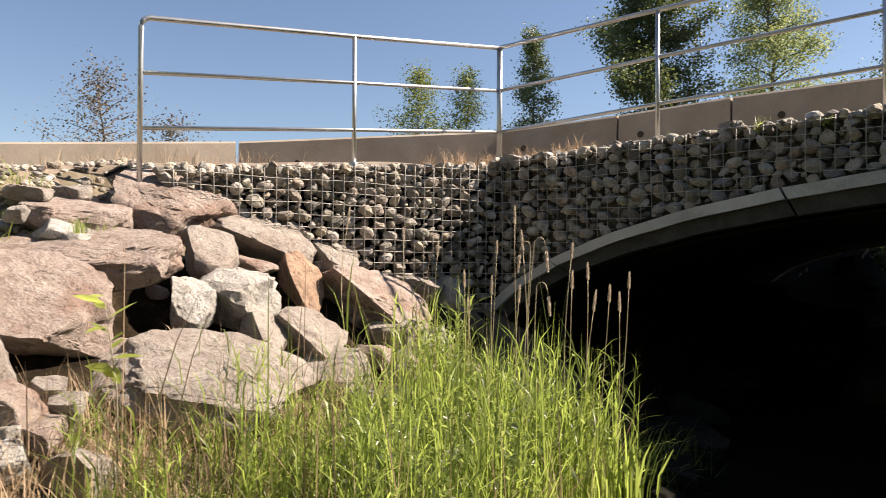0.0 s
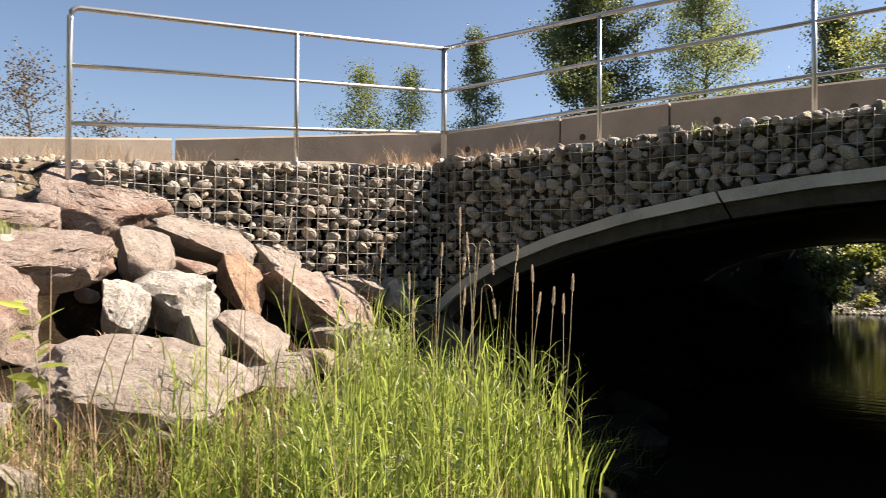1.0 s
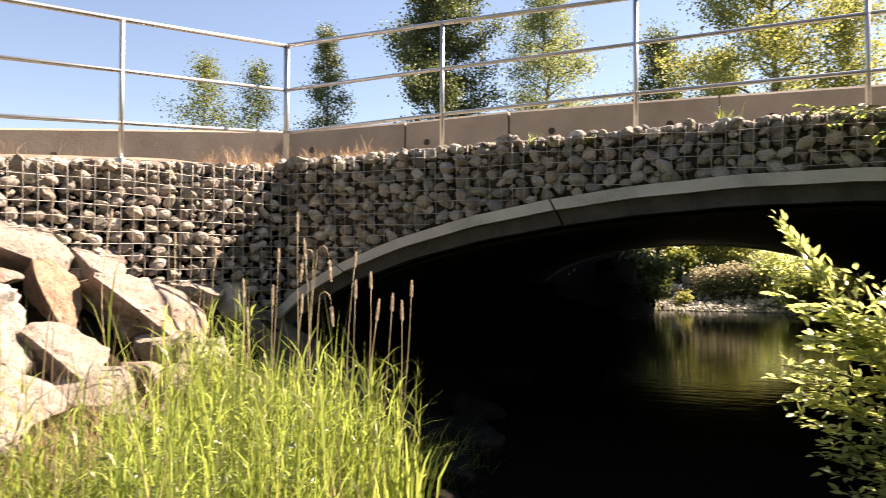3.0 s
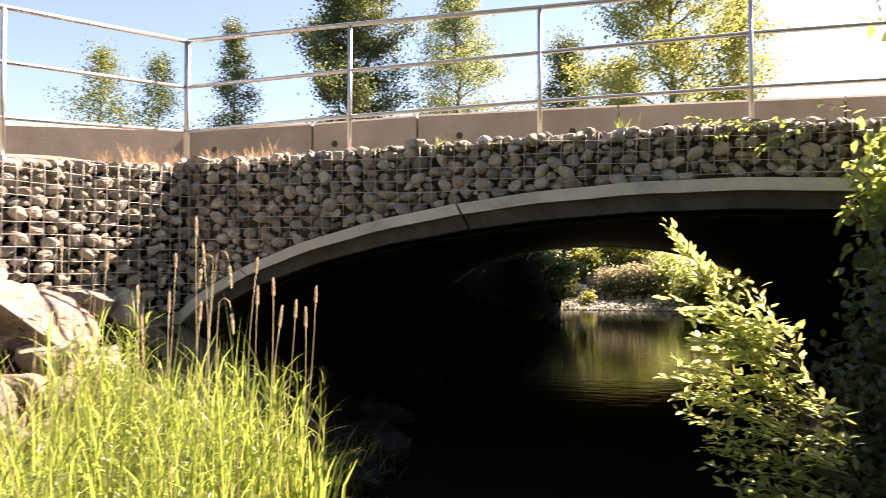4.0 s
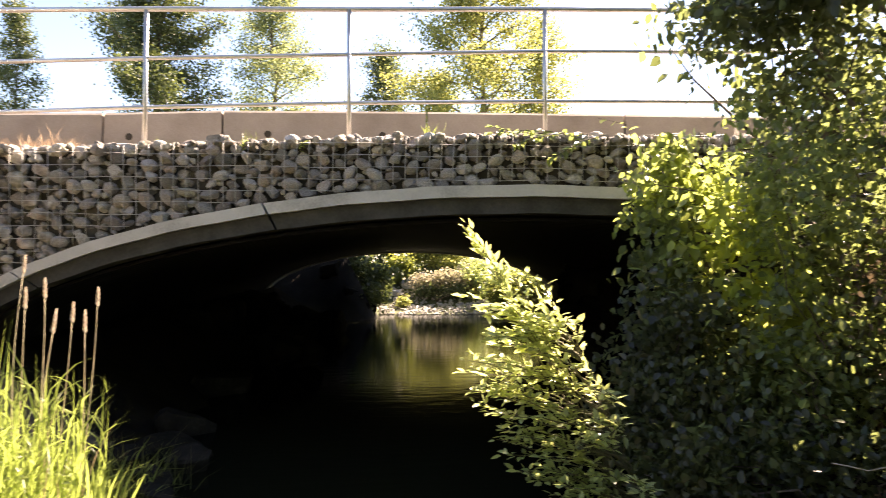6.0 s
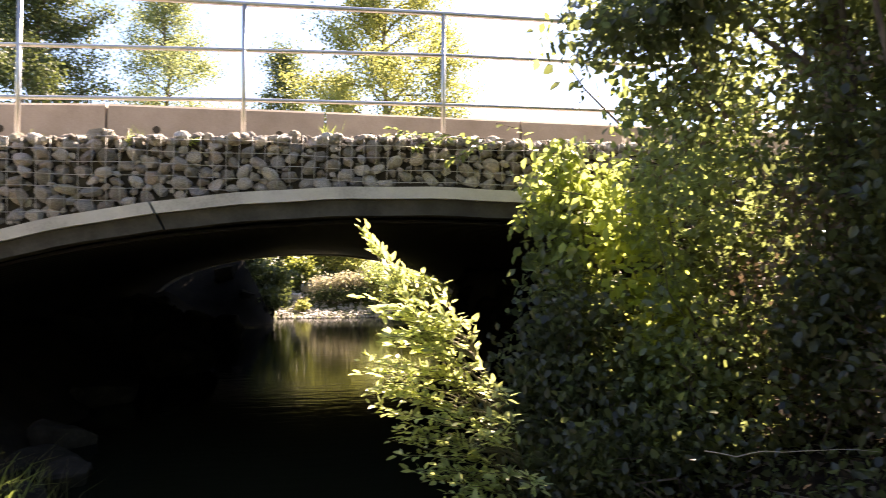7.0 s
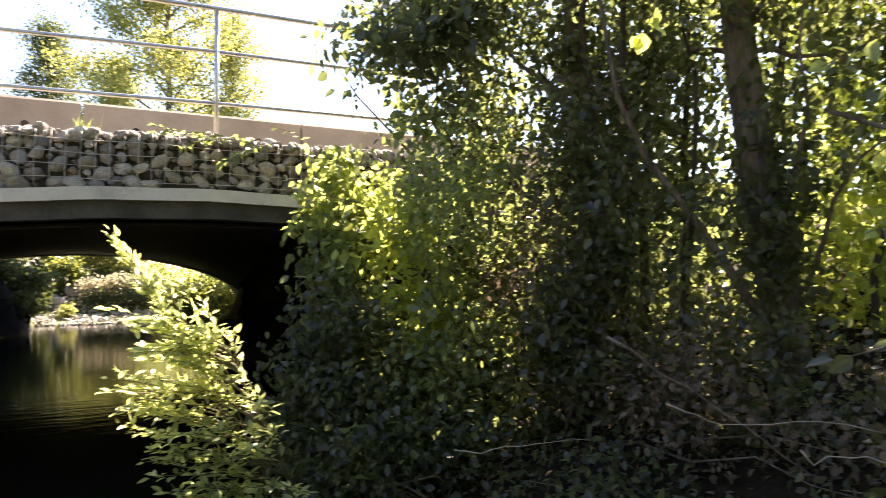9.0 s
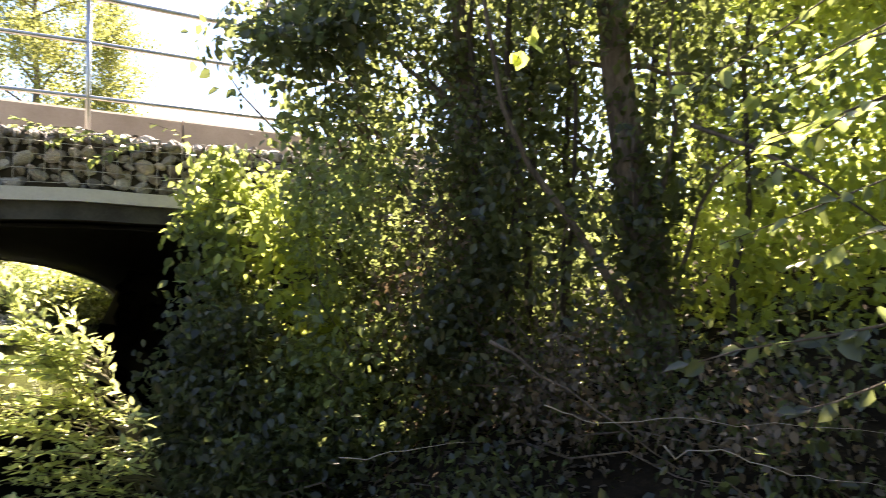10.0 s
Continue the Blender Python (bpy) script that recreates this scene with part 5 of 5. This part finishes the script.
    local = [((c[0] - base[0], c[1] - base[1], c[2] - base[2]), rad, n) for c, rad, n in blobs]
    rnd = random.Random(seed)
    for i in range(twigs):
        c, rad, n = local[i % len(local)]
        p = loc[rnd.randrange(1, len(loc))]
        q = [c[k] + rad[k] * rnd.uniform(-0.8, 0.8) for k in range(3)]
        lines.append((twist(p, q, 0.12, seed * 31 + i), [0.025 * (1 - 0.85 * k / 6) for k in range(7)]))
    tubes("trunk", lines[:1], BARK, root, 10, "rough grey-brown trunk")
    for line in lines[1:]:
        tubes("branch", [line], BARK, root, 6)
    foliage("crown", local, per, spread_r, length, material, root, seed)
    return root


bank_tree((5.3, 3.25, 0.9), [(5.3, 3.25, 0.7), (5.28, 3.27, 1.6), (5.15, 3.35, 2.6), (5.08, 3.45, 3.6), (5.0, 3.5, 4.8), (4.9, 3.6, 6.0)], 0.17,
          [((5.08, 3.22, 2.5), (0.24, 0.16, 1.5), 90), ((4.9, 3.4, 4.6), (1.1, 1.0, 1.0), 260), ((5.7, 3.0, 3.5), (0.7, 0.8, 1.0), 90), ((5.2, 4.6, 3.6), (0.9, 0.7, 1.2), 280)], 18, 0.085, LEAF_VINE_SHADED, "leaning tree with rough trunk on the shaded bank", 61)
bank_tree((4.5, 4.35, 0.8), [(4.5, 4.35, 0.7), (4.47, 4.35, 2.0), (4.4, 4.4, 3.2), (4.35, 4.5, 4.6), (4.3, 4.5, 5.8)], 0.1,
          [((4.4, 4.4, 2.6), (0.3, 0.3, 1.9), 112), ((4.2, 4.7, 4.3), (0.9, 0.7, 1.1), 145), ((3.5, 5.2, 4.3), (0.62, 0.5, 0.42), 80)], 18, 0.08, LEAF_VINE_SHADED, "slim tree wrapped in dark vines", 62)
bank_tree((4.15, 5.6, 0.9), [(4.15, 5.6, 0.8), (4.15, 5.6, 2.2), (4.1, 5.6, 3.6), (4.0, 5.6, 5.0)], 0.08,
          [((4.05, 5.5, 3.5), (0.4, 0.45, 0.7), 55), ((3.0, 4.95, 3.76), (0.44, 0.36, 0.24), 46), ((3.45, 4.8, 3.96), (0.46, 0.4, 0.36), 60), ((3.55, 5.1, 3.3), (0.38, 0.33, 0.28), 26)], 15, 0.095, LEAF_VINE_SHADED, "slim tree with branches hanging toward the bridge", 63)
# Its last crown blob, out of view, is added to shade the bank.
bank_tree((8.0, 4.6, 1.6), [(8.0, 4.6, 1.4), (8.0, 4.6, 3.0), (7.9, 4.5, 5.0)], 0.12,
          [((7.6, 4.2, 3.4), (1.2, 1.5, 1.6), 260), ((7.4, 2.6, 2.8), (1.0, 1.3, 1.4), 230), ((7.8, 4.6, 5.3), (1.2, 1.4, 0.9), 240), ((7.4, 2.6, 4.9), (1.0, 1.2, 0.9), 320), ((6.8, 5.7, 5.6), (1.3, 1.0, 0.7), 170)], 17, 0.095, LEAF_YELLOW, "yellow-green sunlit tree behind the thicket", 64, 0.24)
bank_tree((7.0, 1.0, 1.6), [(7.0, 1.0, 1.4), (6.9, 1.1, 3.0), (6.8, 1.2, 5.0)], 0.12,
          [((6.6, 1.4, 3.2), (1.0, 1.3, 1.5), 270), ((6.4, 2.0, 4.6), (1.1, 1.2, 0.8), 220)], 17, 0.095, LEAF_YELLOW, "yellow-green sunlit tree behind the thicket", 65, 0.24)


bank_tree((8.9, 2.0, 1.8), [(8.9, 2.0, 1.6), (8.8, 2.0, 3.4), (8.7, 2.1, 5.6)], 0.12,
          [((8.5, 2.0, 3.3), (1.2, 1.7, 1.6), 260), ((8.5, 2.2, 5.3), (1.2, 1.6, 0.9), 340)], 17, 0.11, LEAF_YELLOW, "yellow-green sunlit tree behind the thicket", 74, 0.24)
# Out-of-view tree, added to keep the sun off the far mouth's left side.
bank_tree((-5.8, 24.0, 1.8), [(-5.8, 24.0, 1.6), (-5.0, 23.8, 3.0), (-3.0, 23.6, 4.2), (-0.5, 23.5, 4.6)], 0.14,
          [((-2.6, 23.3, 4.3), (1.6, 0.8, 0.8), 130), ((0.6, 23.3, 4.3), (1.5, 0.7, 0.7), 120), ((3.0, 23.5, 4.4), (1.2, 0.7, 0.7), 90), ((0.4, 24.6, 4.5), (1.1, 0.7, 0.5), 110), ((-0.9, 24.4, 4.5), (1.0, 0.7, 0.5), 90), ((2.4, 25.5, 5.1), (1.3, 0.9, 0.5), 200), ((-0.2, 24.9, 5.1), (1.3, 0.7, 0.4), 170)], 16, 0.14, LEAF_MID, "unseen tree added to shade the far mouth of the culvert", 67, 0.24)
shrub("vine_thicket", (4.1, 4.2, 0.8), [((3.9, 4.25, 1.8), (0.55, 0.5, 0.9), 90), ((4.2, 3.2, 1.3), (0.5, 0.7, 0.6), 130), ((4.3, 4.2, 3.0), (0.6, 0.5, 0.8), 30), ((4.3, 2.0, 1.2), (0.5, 0.6, 0.5), 70)], 13, 0.05, LEAF_BROWN, "dry brown vine leaves inside the thicket", 69)

# Riprap added along the barrel's left side, shade included in its colour.
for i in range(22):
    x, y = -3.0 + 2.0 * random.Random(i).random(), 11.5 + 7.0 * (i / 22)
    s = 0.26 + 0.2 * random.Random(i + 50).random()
    boulder((x, y, 0.4 + 0.36 * max(0, -0.6 - x)), (s, s * 0.9, s * 0.75), 8, 400 + i, BOULDER_SHADED, 40 * i, 3)

# Rocks on the barrel's right bank, coloured as dark as the shade there.
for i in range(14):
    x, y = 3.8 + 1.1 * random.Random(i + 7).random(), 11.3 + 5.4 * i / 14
    boulder((x, y, 0.35 + 1.7 * max(0, x - 3.75)), (0.32, 0.28, 0.26), 8, 480 + i, BOULDER_SHADED, 40 * i, 3)

# rocks of the far mouth's bank, dark by their painted-in shade
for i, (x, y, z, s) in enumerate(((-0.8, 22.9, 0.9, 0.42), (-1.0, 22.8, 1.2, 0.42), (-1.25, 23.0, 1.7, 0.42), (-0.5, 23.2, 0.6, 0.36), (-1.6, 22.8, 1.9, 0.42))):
    boulder((x, y, z), (s, s * 0.85, s * 0.8), 8, 450 + i, BOULDER_SHADED, 50 * i, 3)

# unseen trees added to close the place upstream and cut the skylight
for i, (x, y, h, rad) in enumerate(((-9, -9, 11, 3.2), (-3.5, -11, 12, 3.4), (2.5, -10, 12, 3.4), (8, -8, 12, 3.4), (11, -2, 11, 3.0), (-13, -4, 9, 2.8))):
    tree((x, y, max(0.5, ground_z(x, y))), h, 0.05, rad, 520, 13, 0.3, LEAF_MID, "unseen broad leafy tree added upstream to cut the skylight", 80 + i, 0.2, 0.6, 0.5, 0.5)


# ---- sprigs, twigs and small plants ----
def sprig(name, pts, leaves, length, material, label, category, seed, start=0.15, slim=0.6, r0=0.005, wood=None):
    """One twig with leaves set along it."""
    base = pts[0]
    root = thing(name, base, label, category)
    loc = [Vector(p) - Vector(base) for p in pts]
    tubes("twig", [(loc, [r0 * (1 - 0.7 * k / (len(loc) - 1)) for k in range(len(loc))])], wood or BARK, root, 5)
    r = random.Random(seed)
    at, way, face, ln = [], [], [], []
    n = len(loc) - 1
    for i in range(leaves):
        f = start + (1 - start) * (i + r.random() * 0.5) / leaves
        m = min(int(f * n), n - 1)
        c = loc[m].lerp(loc[m + 1], f * n - m)
        d = (loc[m + 1] - loc[m]).normalized()
        s = Vector((r.gauss(0, 1), r.gauss(0, 1), r.gauss(0, 0.5)))
        at.append(c[:])
        way.append((d * 0.6 + s * 0.8 + Vector((0, 0, -0.35)))[:])
        face.append((r.gauss(0, 0.5), r.gauss(-0.3, 0.5), 1))
        ln.append(length * r.uniform(0.7, 1.2))
    if leaves:
        leaf_mesh("leaves", at, way, face, ln, [v * slim for v in ln], material, root)
    return root


sprig("branch", [(2.95, 0.5, 1.9), (2.75, 0.74, 1.95), (2.69, 0.88, 1.91), (2.61, 1.05, 1.87), (2.5, 1.22, 1.8)], 16, 0.075, LEAF_VINE_SHADED, "leafy branch reaching in from the near bank", "branch", 1)
sprig("branch", [(3.1, 0.6, 1.8), (2.93, 0.81, 1.79), (2.87, 0.93, 1.72), (2.82, 1.03, 1.68)], 9, 0.07, LEAF_VINE_SHADED, "leafy branch reaching in from the near bank", "branch", 2)
sprig("branch", [(3.0, 0.5, 2.6), (2.89, 0.77, 2.54), (2.86, 0.9, 2.5), (2.79, 1.06, 2.45), (2.75, 1.18, 2.35)], 14, 0.075, LEAF_YELLOW, "leafy branch with yellowing leaves near the bank", "branch", 3)
sprig("branch", [(2.56, 1.6, 3.2), (2.55, 1.68, 3.03), (2.54, 1.76, 2.9), (2.53, 1.82, 2.81)], 5, 0.075, LEAF_YELLOW, "hanging branch tip with bright yellow leaves", "branch", 4, 0.6, 0.8)
sprig("branch", [(2.98, 4.8, 4.3), (2.91, 4.84, 4.11), (2.85, 4.98, 3.81), (2.79, 5.1, 3.53), (2.79, 5.18, 3.24)], 26, 0.05, LEAF_VINE_SHADED, "thin vine strand hanging against the sky", "branch", 5, 0.1, 0.7, 0.003)
sprig("branch", [(2.95, 4.8, 4.25), (2.7, 4.92, 4.12), (2.53, 5.08, 3.9), (2.45, 5.17, 3.73)], 14, 0.06, LEAF_VINE_SHADED, "thin vine strand hanging against the sky", "branch", 6, 0.2, 0.7, 0.003)
sprig("vine_shoot", [(2.75, 5.9, 2.9), (2.66, 6.05, 3.09), (2.59, 6.05, 3.26), (2.35, 6.05, 3.31)], 9, 0.085, LEAF_YELLOW, "bright green vine shoot over the gabion crest", "vine", 7, 0.3, 0.6)
sprig("vine_shoot", [(2.0, 6.2, 3.16), (1.9, 6.15, 3.19), (1.63, 6.15, 3.2), (1.39, 6.15, 3.19)], 16, 0.08, LEAF_WILLOW, "green creeper lying on the gabion crest", "vine", 8, 0.1, 0.6)
for i, pts in enumerate((((2.3, 6.2, 3.2), (2.05, 6.14, 3.2), (1.8, 6.12, 3.14), (1.6, 6.1, 3.08)), ((2.1, 6.2, 3.2), (1.85, 6.12, 3.22), (1.6, 6.1, 3.2), (1.41, 6.1, 3.24)), ((2.4, 6.2, 3.18), (2.2, 6.1, 3.12), (2.05, 6.08, 3.02), (1.92, 6.08, 2.96)))):
    sprig("vine_shoot", list(pts), 30, 0.075, LEAF_VINE_LIT, "green creeper hanging over the gabion crest", "vine", 100 + i, 0.05, 0.55)
for i, (x, z) in enumerate(((-0.76, 3.07), (-0.24, 3.08))):
    sprig("weed", [(x, 6.34, z - 0.06), (x + 0.01, 6.33, z), (x + 0.03, 6.32, z + 0.04)], 9, 0.06, LEAF_YELLOW, "small yellow-green weed on the gabion crest", "weed", 110 + i, 0.2, 0.6, 0.003, STEM)
sprig("vine_shoot", [(2.88, 5.3, 2.6), (2.6, 5.4, 2.66), (2.4, 5.45, 2.5), (2.3, 5.5, 2.28)], 16, 0.08, LEAF_YELLOW, "sunlit vine shoot at the edge of the thicket", "vine", 9, 0.2, 0.6)
sprig("weed", [(-2.42, 1.7, 1.05), (-2.4, 1.68, 1.4), (-2.44, 1.67, 1.61), (-2.47, 1.65, 1.84)], 13, 0.13, LEAF_YELLOW, "tall yellow-green weed with pointed leaves", "weed", 10, 0.35, 0.35, 0.004, TWIG)
for i, pts in enumerate((((3.16, 2.34, 1.47), (3.3, 2.17, 1.39), (3.59, 1.79, 1.43), (3.89, 1.2, 1.44)), ((3.24, 1.74, 1.36), (3.36, 1.57, 1.38), (3.46, 1.36, 1.32), (3.58, 1.09, 1.32)),
                         ((2.52, 3.11, 1.16), (2.81, 2.94, 1.2), (3.11, 2.73, 1.23)), ((3.27, 2.83, 1.72), (3.45, 2.64, 1.55), (3.81, 2.08, 1.12)))):
    rq = random.Random(70 + i)
    fine = []
    for a, b in zip(pts, pts[1:]):
        fine += [Vector(a).lerp(Vector(b), k / 5) + Vector((rq.gauss(0, 0.006), rq.gauss(0, 0.006), rq.gauss(0, 0.009))) for k in range(5)]
    sprig("dead_twig", fine + [Vector(pts[-1])], 0, 0.05, LEAF_VINE_SHADED, "pale bare dead twig in the thicket", "twig", 20 + i, r0=0.0032 if i < 3 else 0.011, wood=TWIG if i < 3 else BARK)
for i, pts in enumerate((((5.2, 3.2, 1.3), (4.9, 3.2, 1.75), (4.63, 3.24, 2.1), (4.46, 3.36, 2.42), (4.24, 3.53, 2.8), (4.05, 3.6, 3.2), (3.95, 3.66, 3.9), (3.9, 3.7, 4.6)), ((5.2, 2.9, 3.1), (5.09, 2.4, 2.86), (5.29, 2.08, 2.62), (5.45, 1.77, 2.33)))):
    sprig("branch", list(pts), 8, 0.07, LEAF_VINE_SHADED, "thick dark bare branch crossing the thicket", "branch", 40 + i, r0=0.04 if i == 0 else 0.018)

for i, (x, y, z, h, m) in enumerate(((-1.72, 6.42, 3.08, (0.15, 0.08, 0.035), BOULDER_PALE), (-0.97, 6.36, 3.12, (0.085, 0.06, 0.06), BOULDER_PALE), (-3.1, 6.36, 3.03, (0.12, 0.08, 0.06), BOULDER))):
    tagged(boulder((x, y, z), h, 0, 300 + i, m, 10 * i, 3), "pale flat stone lying on the gabion crest", "stone", "stones on the crest")

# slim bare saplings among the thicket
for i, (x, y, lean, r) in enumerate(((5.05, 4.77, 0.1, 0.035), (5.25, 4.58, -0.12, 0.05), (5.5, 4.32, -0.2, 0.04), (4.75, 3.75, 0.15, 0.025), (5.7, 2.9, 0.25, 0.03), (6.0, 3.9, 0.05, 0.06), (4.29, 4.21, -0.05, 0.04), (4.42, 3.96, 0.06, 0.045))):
    sprig("sapling", twist((x, y, ground_z(x, y) - 0.05), (x + lean, y - 0.1, 5.6), 0.08, 900 + i, 8), 16, 0.08, LEAF_VINE_SHADED, "slim brown sapling stem, thicket shade put into its colour", "sapling", 60 + i, 0.5, 0.65, r, BARK_SHADED)

# broad-leaved branches close by on the shaded bank
for i, pts in enumerate((((3.5, 0.9, 3.3), (3.3, 1.1, 3.0), (3.13, 1.36, 2.8), (3.03, 1.5, 2.72)), ((3.5, 0.7, 3.1), (3.3, 0.95, 2.85), (3.12, 1.16, 2.72), (3.05, 1.3, 2.6)),
                         ((3.6, 0.9, 2.7), (3.35, 1.05, 2.62), (3.2, 1.15, 2.5), (3.14, 1.3, 2.35)), ((3.6, 0.8, 2.5), (3.35, 1.0, 2.36), (3.21, 1.2, 2.26), (3.18, 1.46, 2.17)),
                         ((3.5, 0.6, 2.9), (3.3, 0.8, 2.84), (3.11, 0.95, 2.76), (3.02, 1.1, 2.62)), ((3.5, 0.6, 2.3), (3.25, 0.8, 2.24), (3.11, 0.95, 2.18), (3.05, 1.15, 2.08)))):
    sprig("branch", list(pts), 15, 0.068, (LEAF_VINE_LIT, LEAF_YELLOW)[i % 3 == 1], "leafy green branch of a tree on the near bank", "branch", 80 + i, 0.2, 0.62)

# fallen leaves on the shaded bank
n = 2600
lx, ly = rg.uniform(2.4, 6.5, n), rg.uniform(0.4, 5.6, n)
lz = np.array([ground_z(a, b) for a, b in zip(lx, ly)]) + rg.uniform(0.0, 0.03, n)
lz = np.maximum(lz, WATER_Z + 0.005)
ln = rg.uniform(0.03, 0.075, n)
tagged(leaf_mesh("fallen_leaves", np.stack([lx, ly, lz], 1), rg.normal(size=(n, 3)) * (1, 1, 0.15), rg.normal(size=(n, 3)) * 0.3 + (0, 0, 1), ln, ln * 0.6, LEAF_BROWN, None, "dry brown fallen leaves on the shaded bank"), category="leaves", kind="stuff")


# ---- gabion walls, stone by stone ----
def gabion(name, label, along, out, origin, length, top, bottom, dx, dz, size, near, seed, kinds=0, gauge=0.0022, loose=0.0):
    """A basket wall. along, out: plan directions; top, bottom: heights at a distance along it; near: the stretch whose stones are parts."""
    rnd = random.Random(seed)
    root = thing(name, (origin[0], origin[1], 0), label, "gabion wall", "gabion walls of the bridge")
    parts, rest = [], []

    def place(u, z, d):
        return (along[0] * u + out[0] * d, along[1] * u + out[1] * d, z)
    # stones dropped at random wherever there is room, largest first
    for layer in (0, 1):
        us, zs, ss = np.zeros(0), np.zeros(0), np.zeros(0)
        for scale in (1.45, 1.15, 0.9, 0.7, 0.5):
            for _ in range(int(length * 1.2 / (dx * dz) * 1.6)):
                u = rnd.uniform(0, length)
                z = rnd.uniform(bottom(u), top(u))
                s = size * scale * rnd.uniform(0.88, 1.12)
                if len(us) and (((us - u) ** 2 + ((zs - z) * 1.28) ** 2) < ((ss + s) * (0.74 + 0.14 * loose)) ** 2).any():
                    continue
                us, zs, ss = np.append(us, u), np.append(zs, z), np.append(ss, s)
        for u, z, s in zip(us, zs, ss):
            e = (rnd.uniform(-0.8, 0.8), rnd.uniform(-0.8, 0.8), math.atan2(along[1], along[0]) + rnd.uniform(-0.7, 0.7))
            item = (place(u, z, -size * 0.9 - layer * size * (1.5 + 1.6 * loose) - abs(rnd.gauss(0, 0.45 + 0.4 * loose)) * size), s, e, rnd.randrange(kinds, 24))
            (parts if layer == 0 and near[0] < u < near[1] and len(parts) < 300 else rest).append(item)
    # crest stones, jumbled
    for _ in range(int(length / dx * 3.4)):
        u, s, d = rnd.uniform(0, length), size * rnd.choice((0.5, 0.7, 0.85, 1.0, 1.25)), rnd.uniform(-0.2, 0.0)
        rest.append((place(u, top(u) + rnd.uniform(-0.03, 0.012) - 0.15 * s, d), s, (rnd.uniform(-0.8, 0.8), rnd.uniform(-0.8, 0.8), rnd.uniform(0, 6)), rnd.randrange(12, 24)))
    if gauge:
        step = 0.105
        panel = 0.0
        while panel < length - 0.05:
            lines = []
            end = min(panel + 1.05, length)
            z = 0.8
            k = 0
            while z < 3.5:
                seg = []
                for j in range(12):
                    uu = panel + (end - panel) * j / 11
                    zz = z + 0.006 * math.sin(uu * 5 + z * 9)
                    if bottom(uu) - 0.01 < zz < top(uu) + 0.01:
                        seg.append(place(uu, zz, 0.012 + 0.012 * noise.noise(Vector((uu * 2, z * 2, seed)))))
                    elif len(seg) > 1:
                        lines.append((seg, [gauge] * len(seg)))
                        seg = []
                    else:
                        seg = []
                if len(seg) > 1:
                    lines.append((seg, [gauge] * len(seg)))
                z += step
            uu = panel
            while uu < end - 0.01:
                lo, hi = max(bottom(uu), 0.8), top(uu) - 0.01
                if hi - lo > 0.05:
                    seg = [place(uu + 0.005 * math.sin(q * 7 + uu), lo + (hi - lo) * q / 5, 0.017 + 0.012 * noise.noise(Vector((uu * 2, (lo + (hi - lo) * q / 5) * 2, seed)))) for q in range(6)]
                    lines.append((seg, [gauge] * 6))
                uu += step
            if lines:
                tubes("wire_mesh", lines, WIRE, root, 4, "welded galvanised wire mesh panel")
            panel += 1.05
    stone_heap("stone_fill", rest, root, "rounded grey and tan stones packed in the basket")
    for p, s, e, k in parts:
        ob = new("stone", COBBLES[k])
        ob.parent = root
        ob.location, ob.rotation_euler, ob.scale = p, e, (s, s, s)
    return root


def leg_top(u):
    x = LEG_P[0] + LEG_D[0] * u
    y = LEG_P[1] + LEG_D[1] * u
    return 2.985 - 0.082 * u


gabion("gabion_wall", "sunlit wire gabion wing wall filled with rounded cobbles", LEG_D, LEG_N, (LEG_P[0] + 0.05 * LEG_D[0], LEG_P[1] + 0.1 * LEG_D[1]), 3.35, leg_top,
       lambda u: 1.45 + 0.22 * u, 0.082, 0.068, 0.056, (0.6, 2.1), 71, 10, 0.0034, 0.6)
gabion("gabion_wall", "shaded wire gabion headwall of river cobbles over the arch", (1, 0), (0, -1), (-3.3, FACE_Y - 0.01), 8.6, lambda u: deck_z(u - 3.3) + 0.02,
       lambda u: max(arch_z(u - 3.3) + 0.03, 0.9), 0.1, 0.08, 0.06, (1.0, 5.5), 72, 8, 0.003, 0.1)
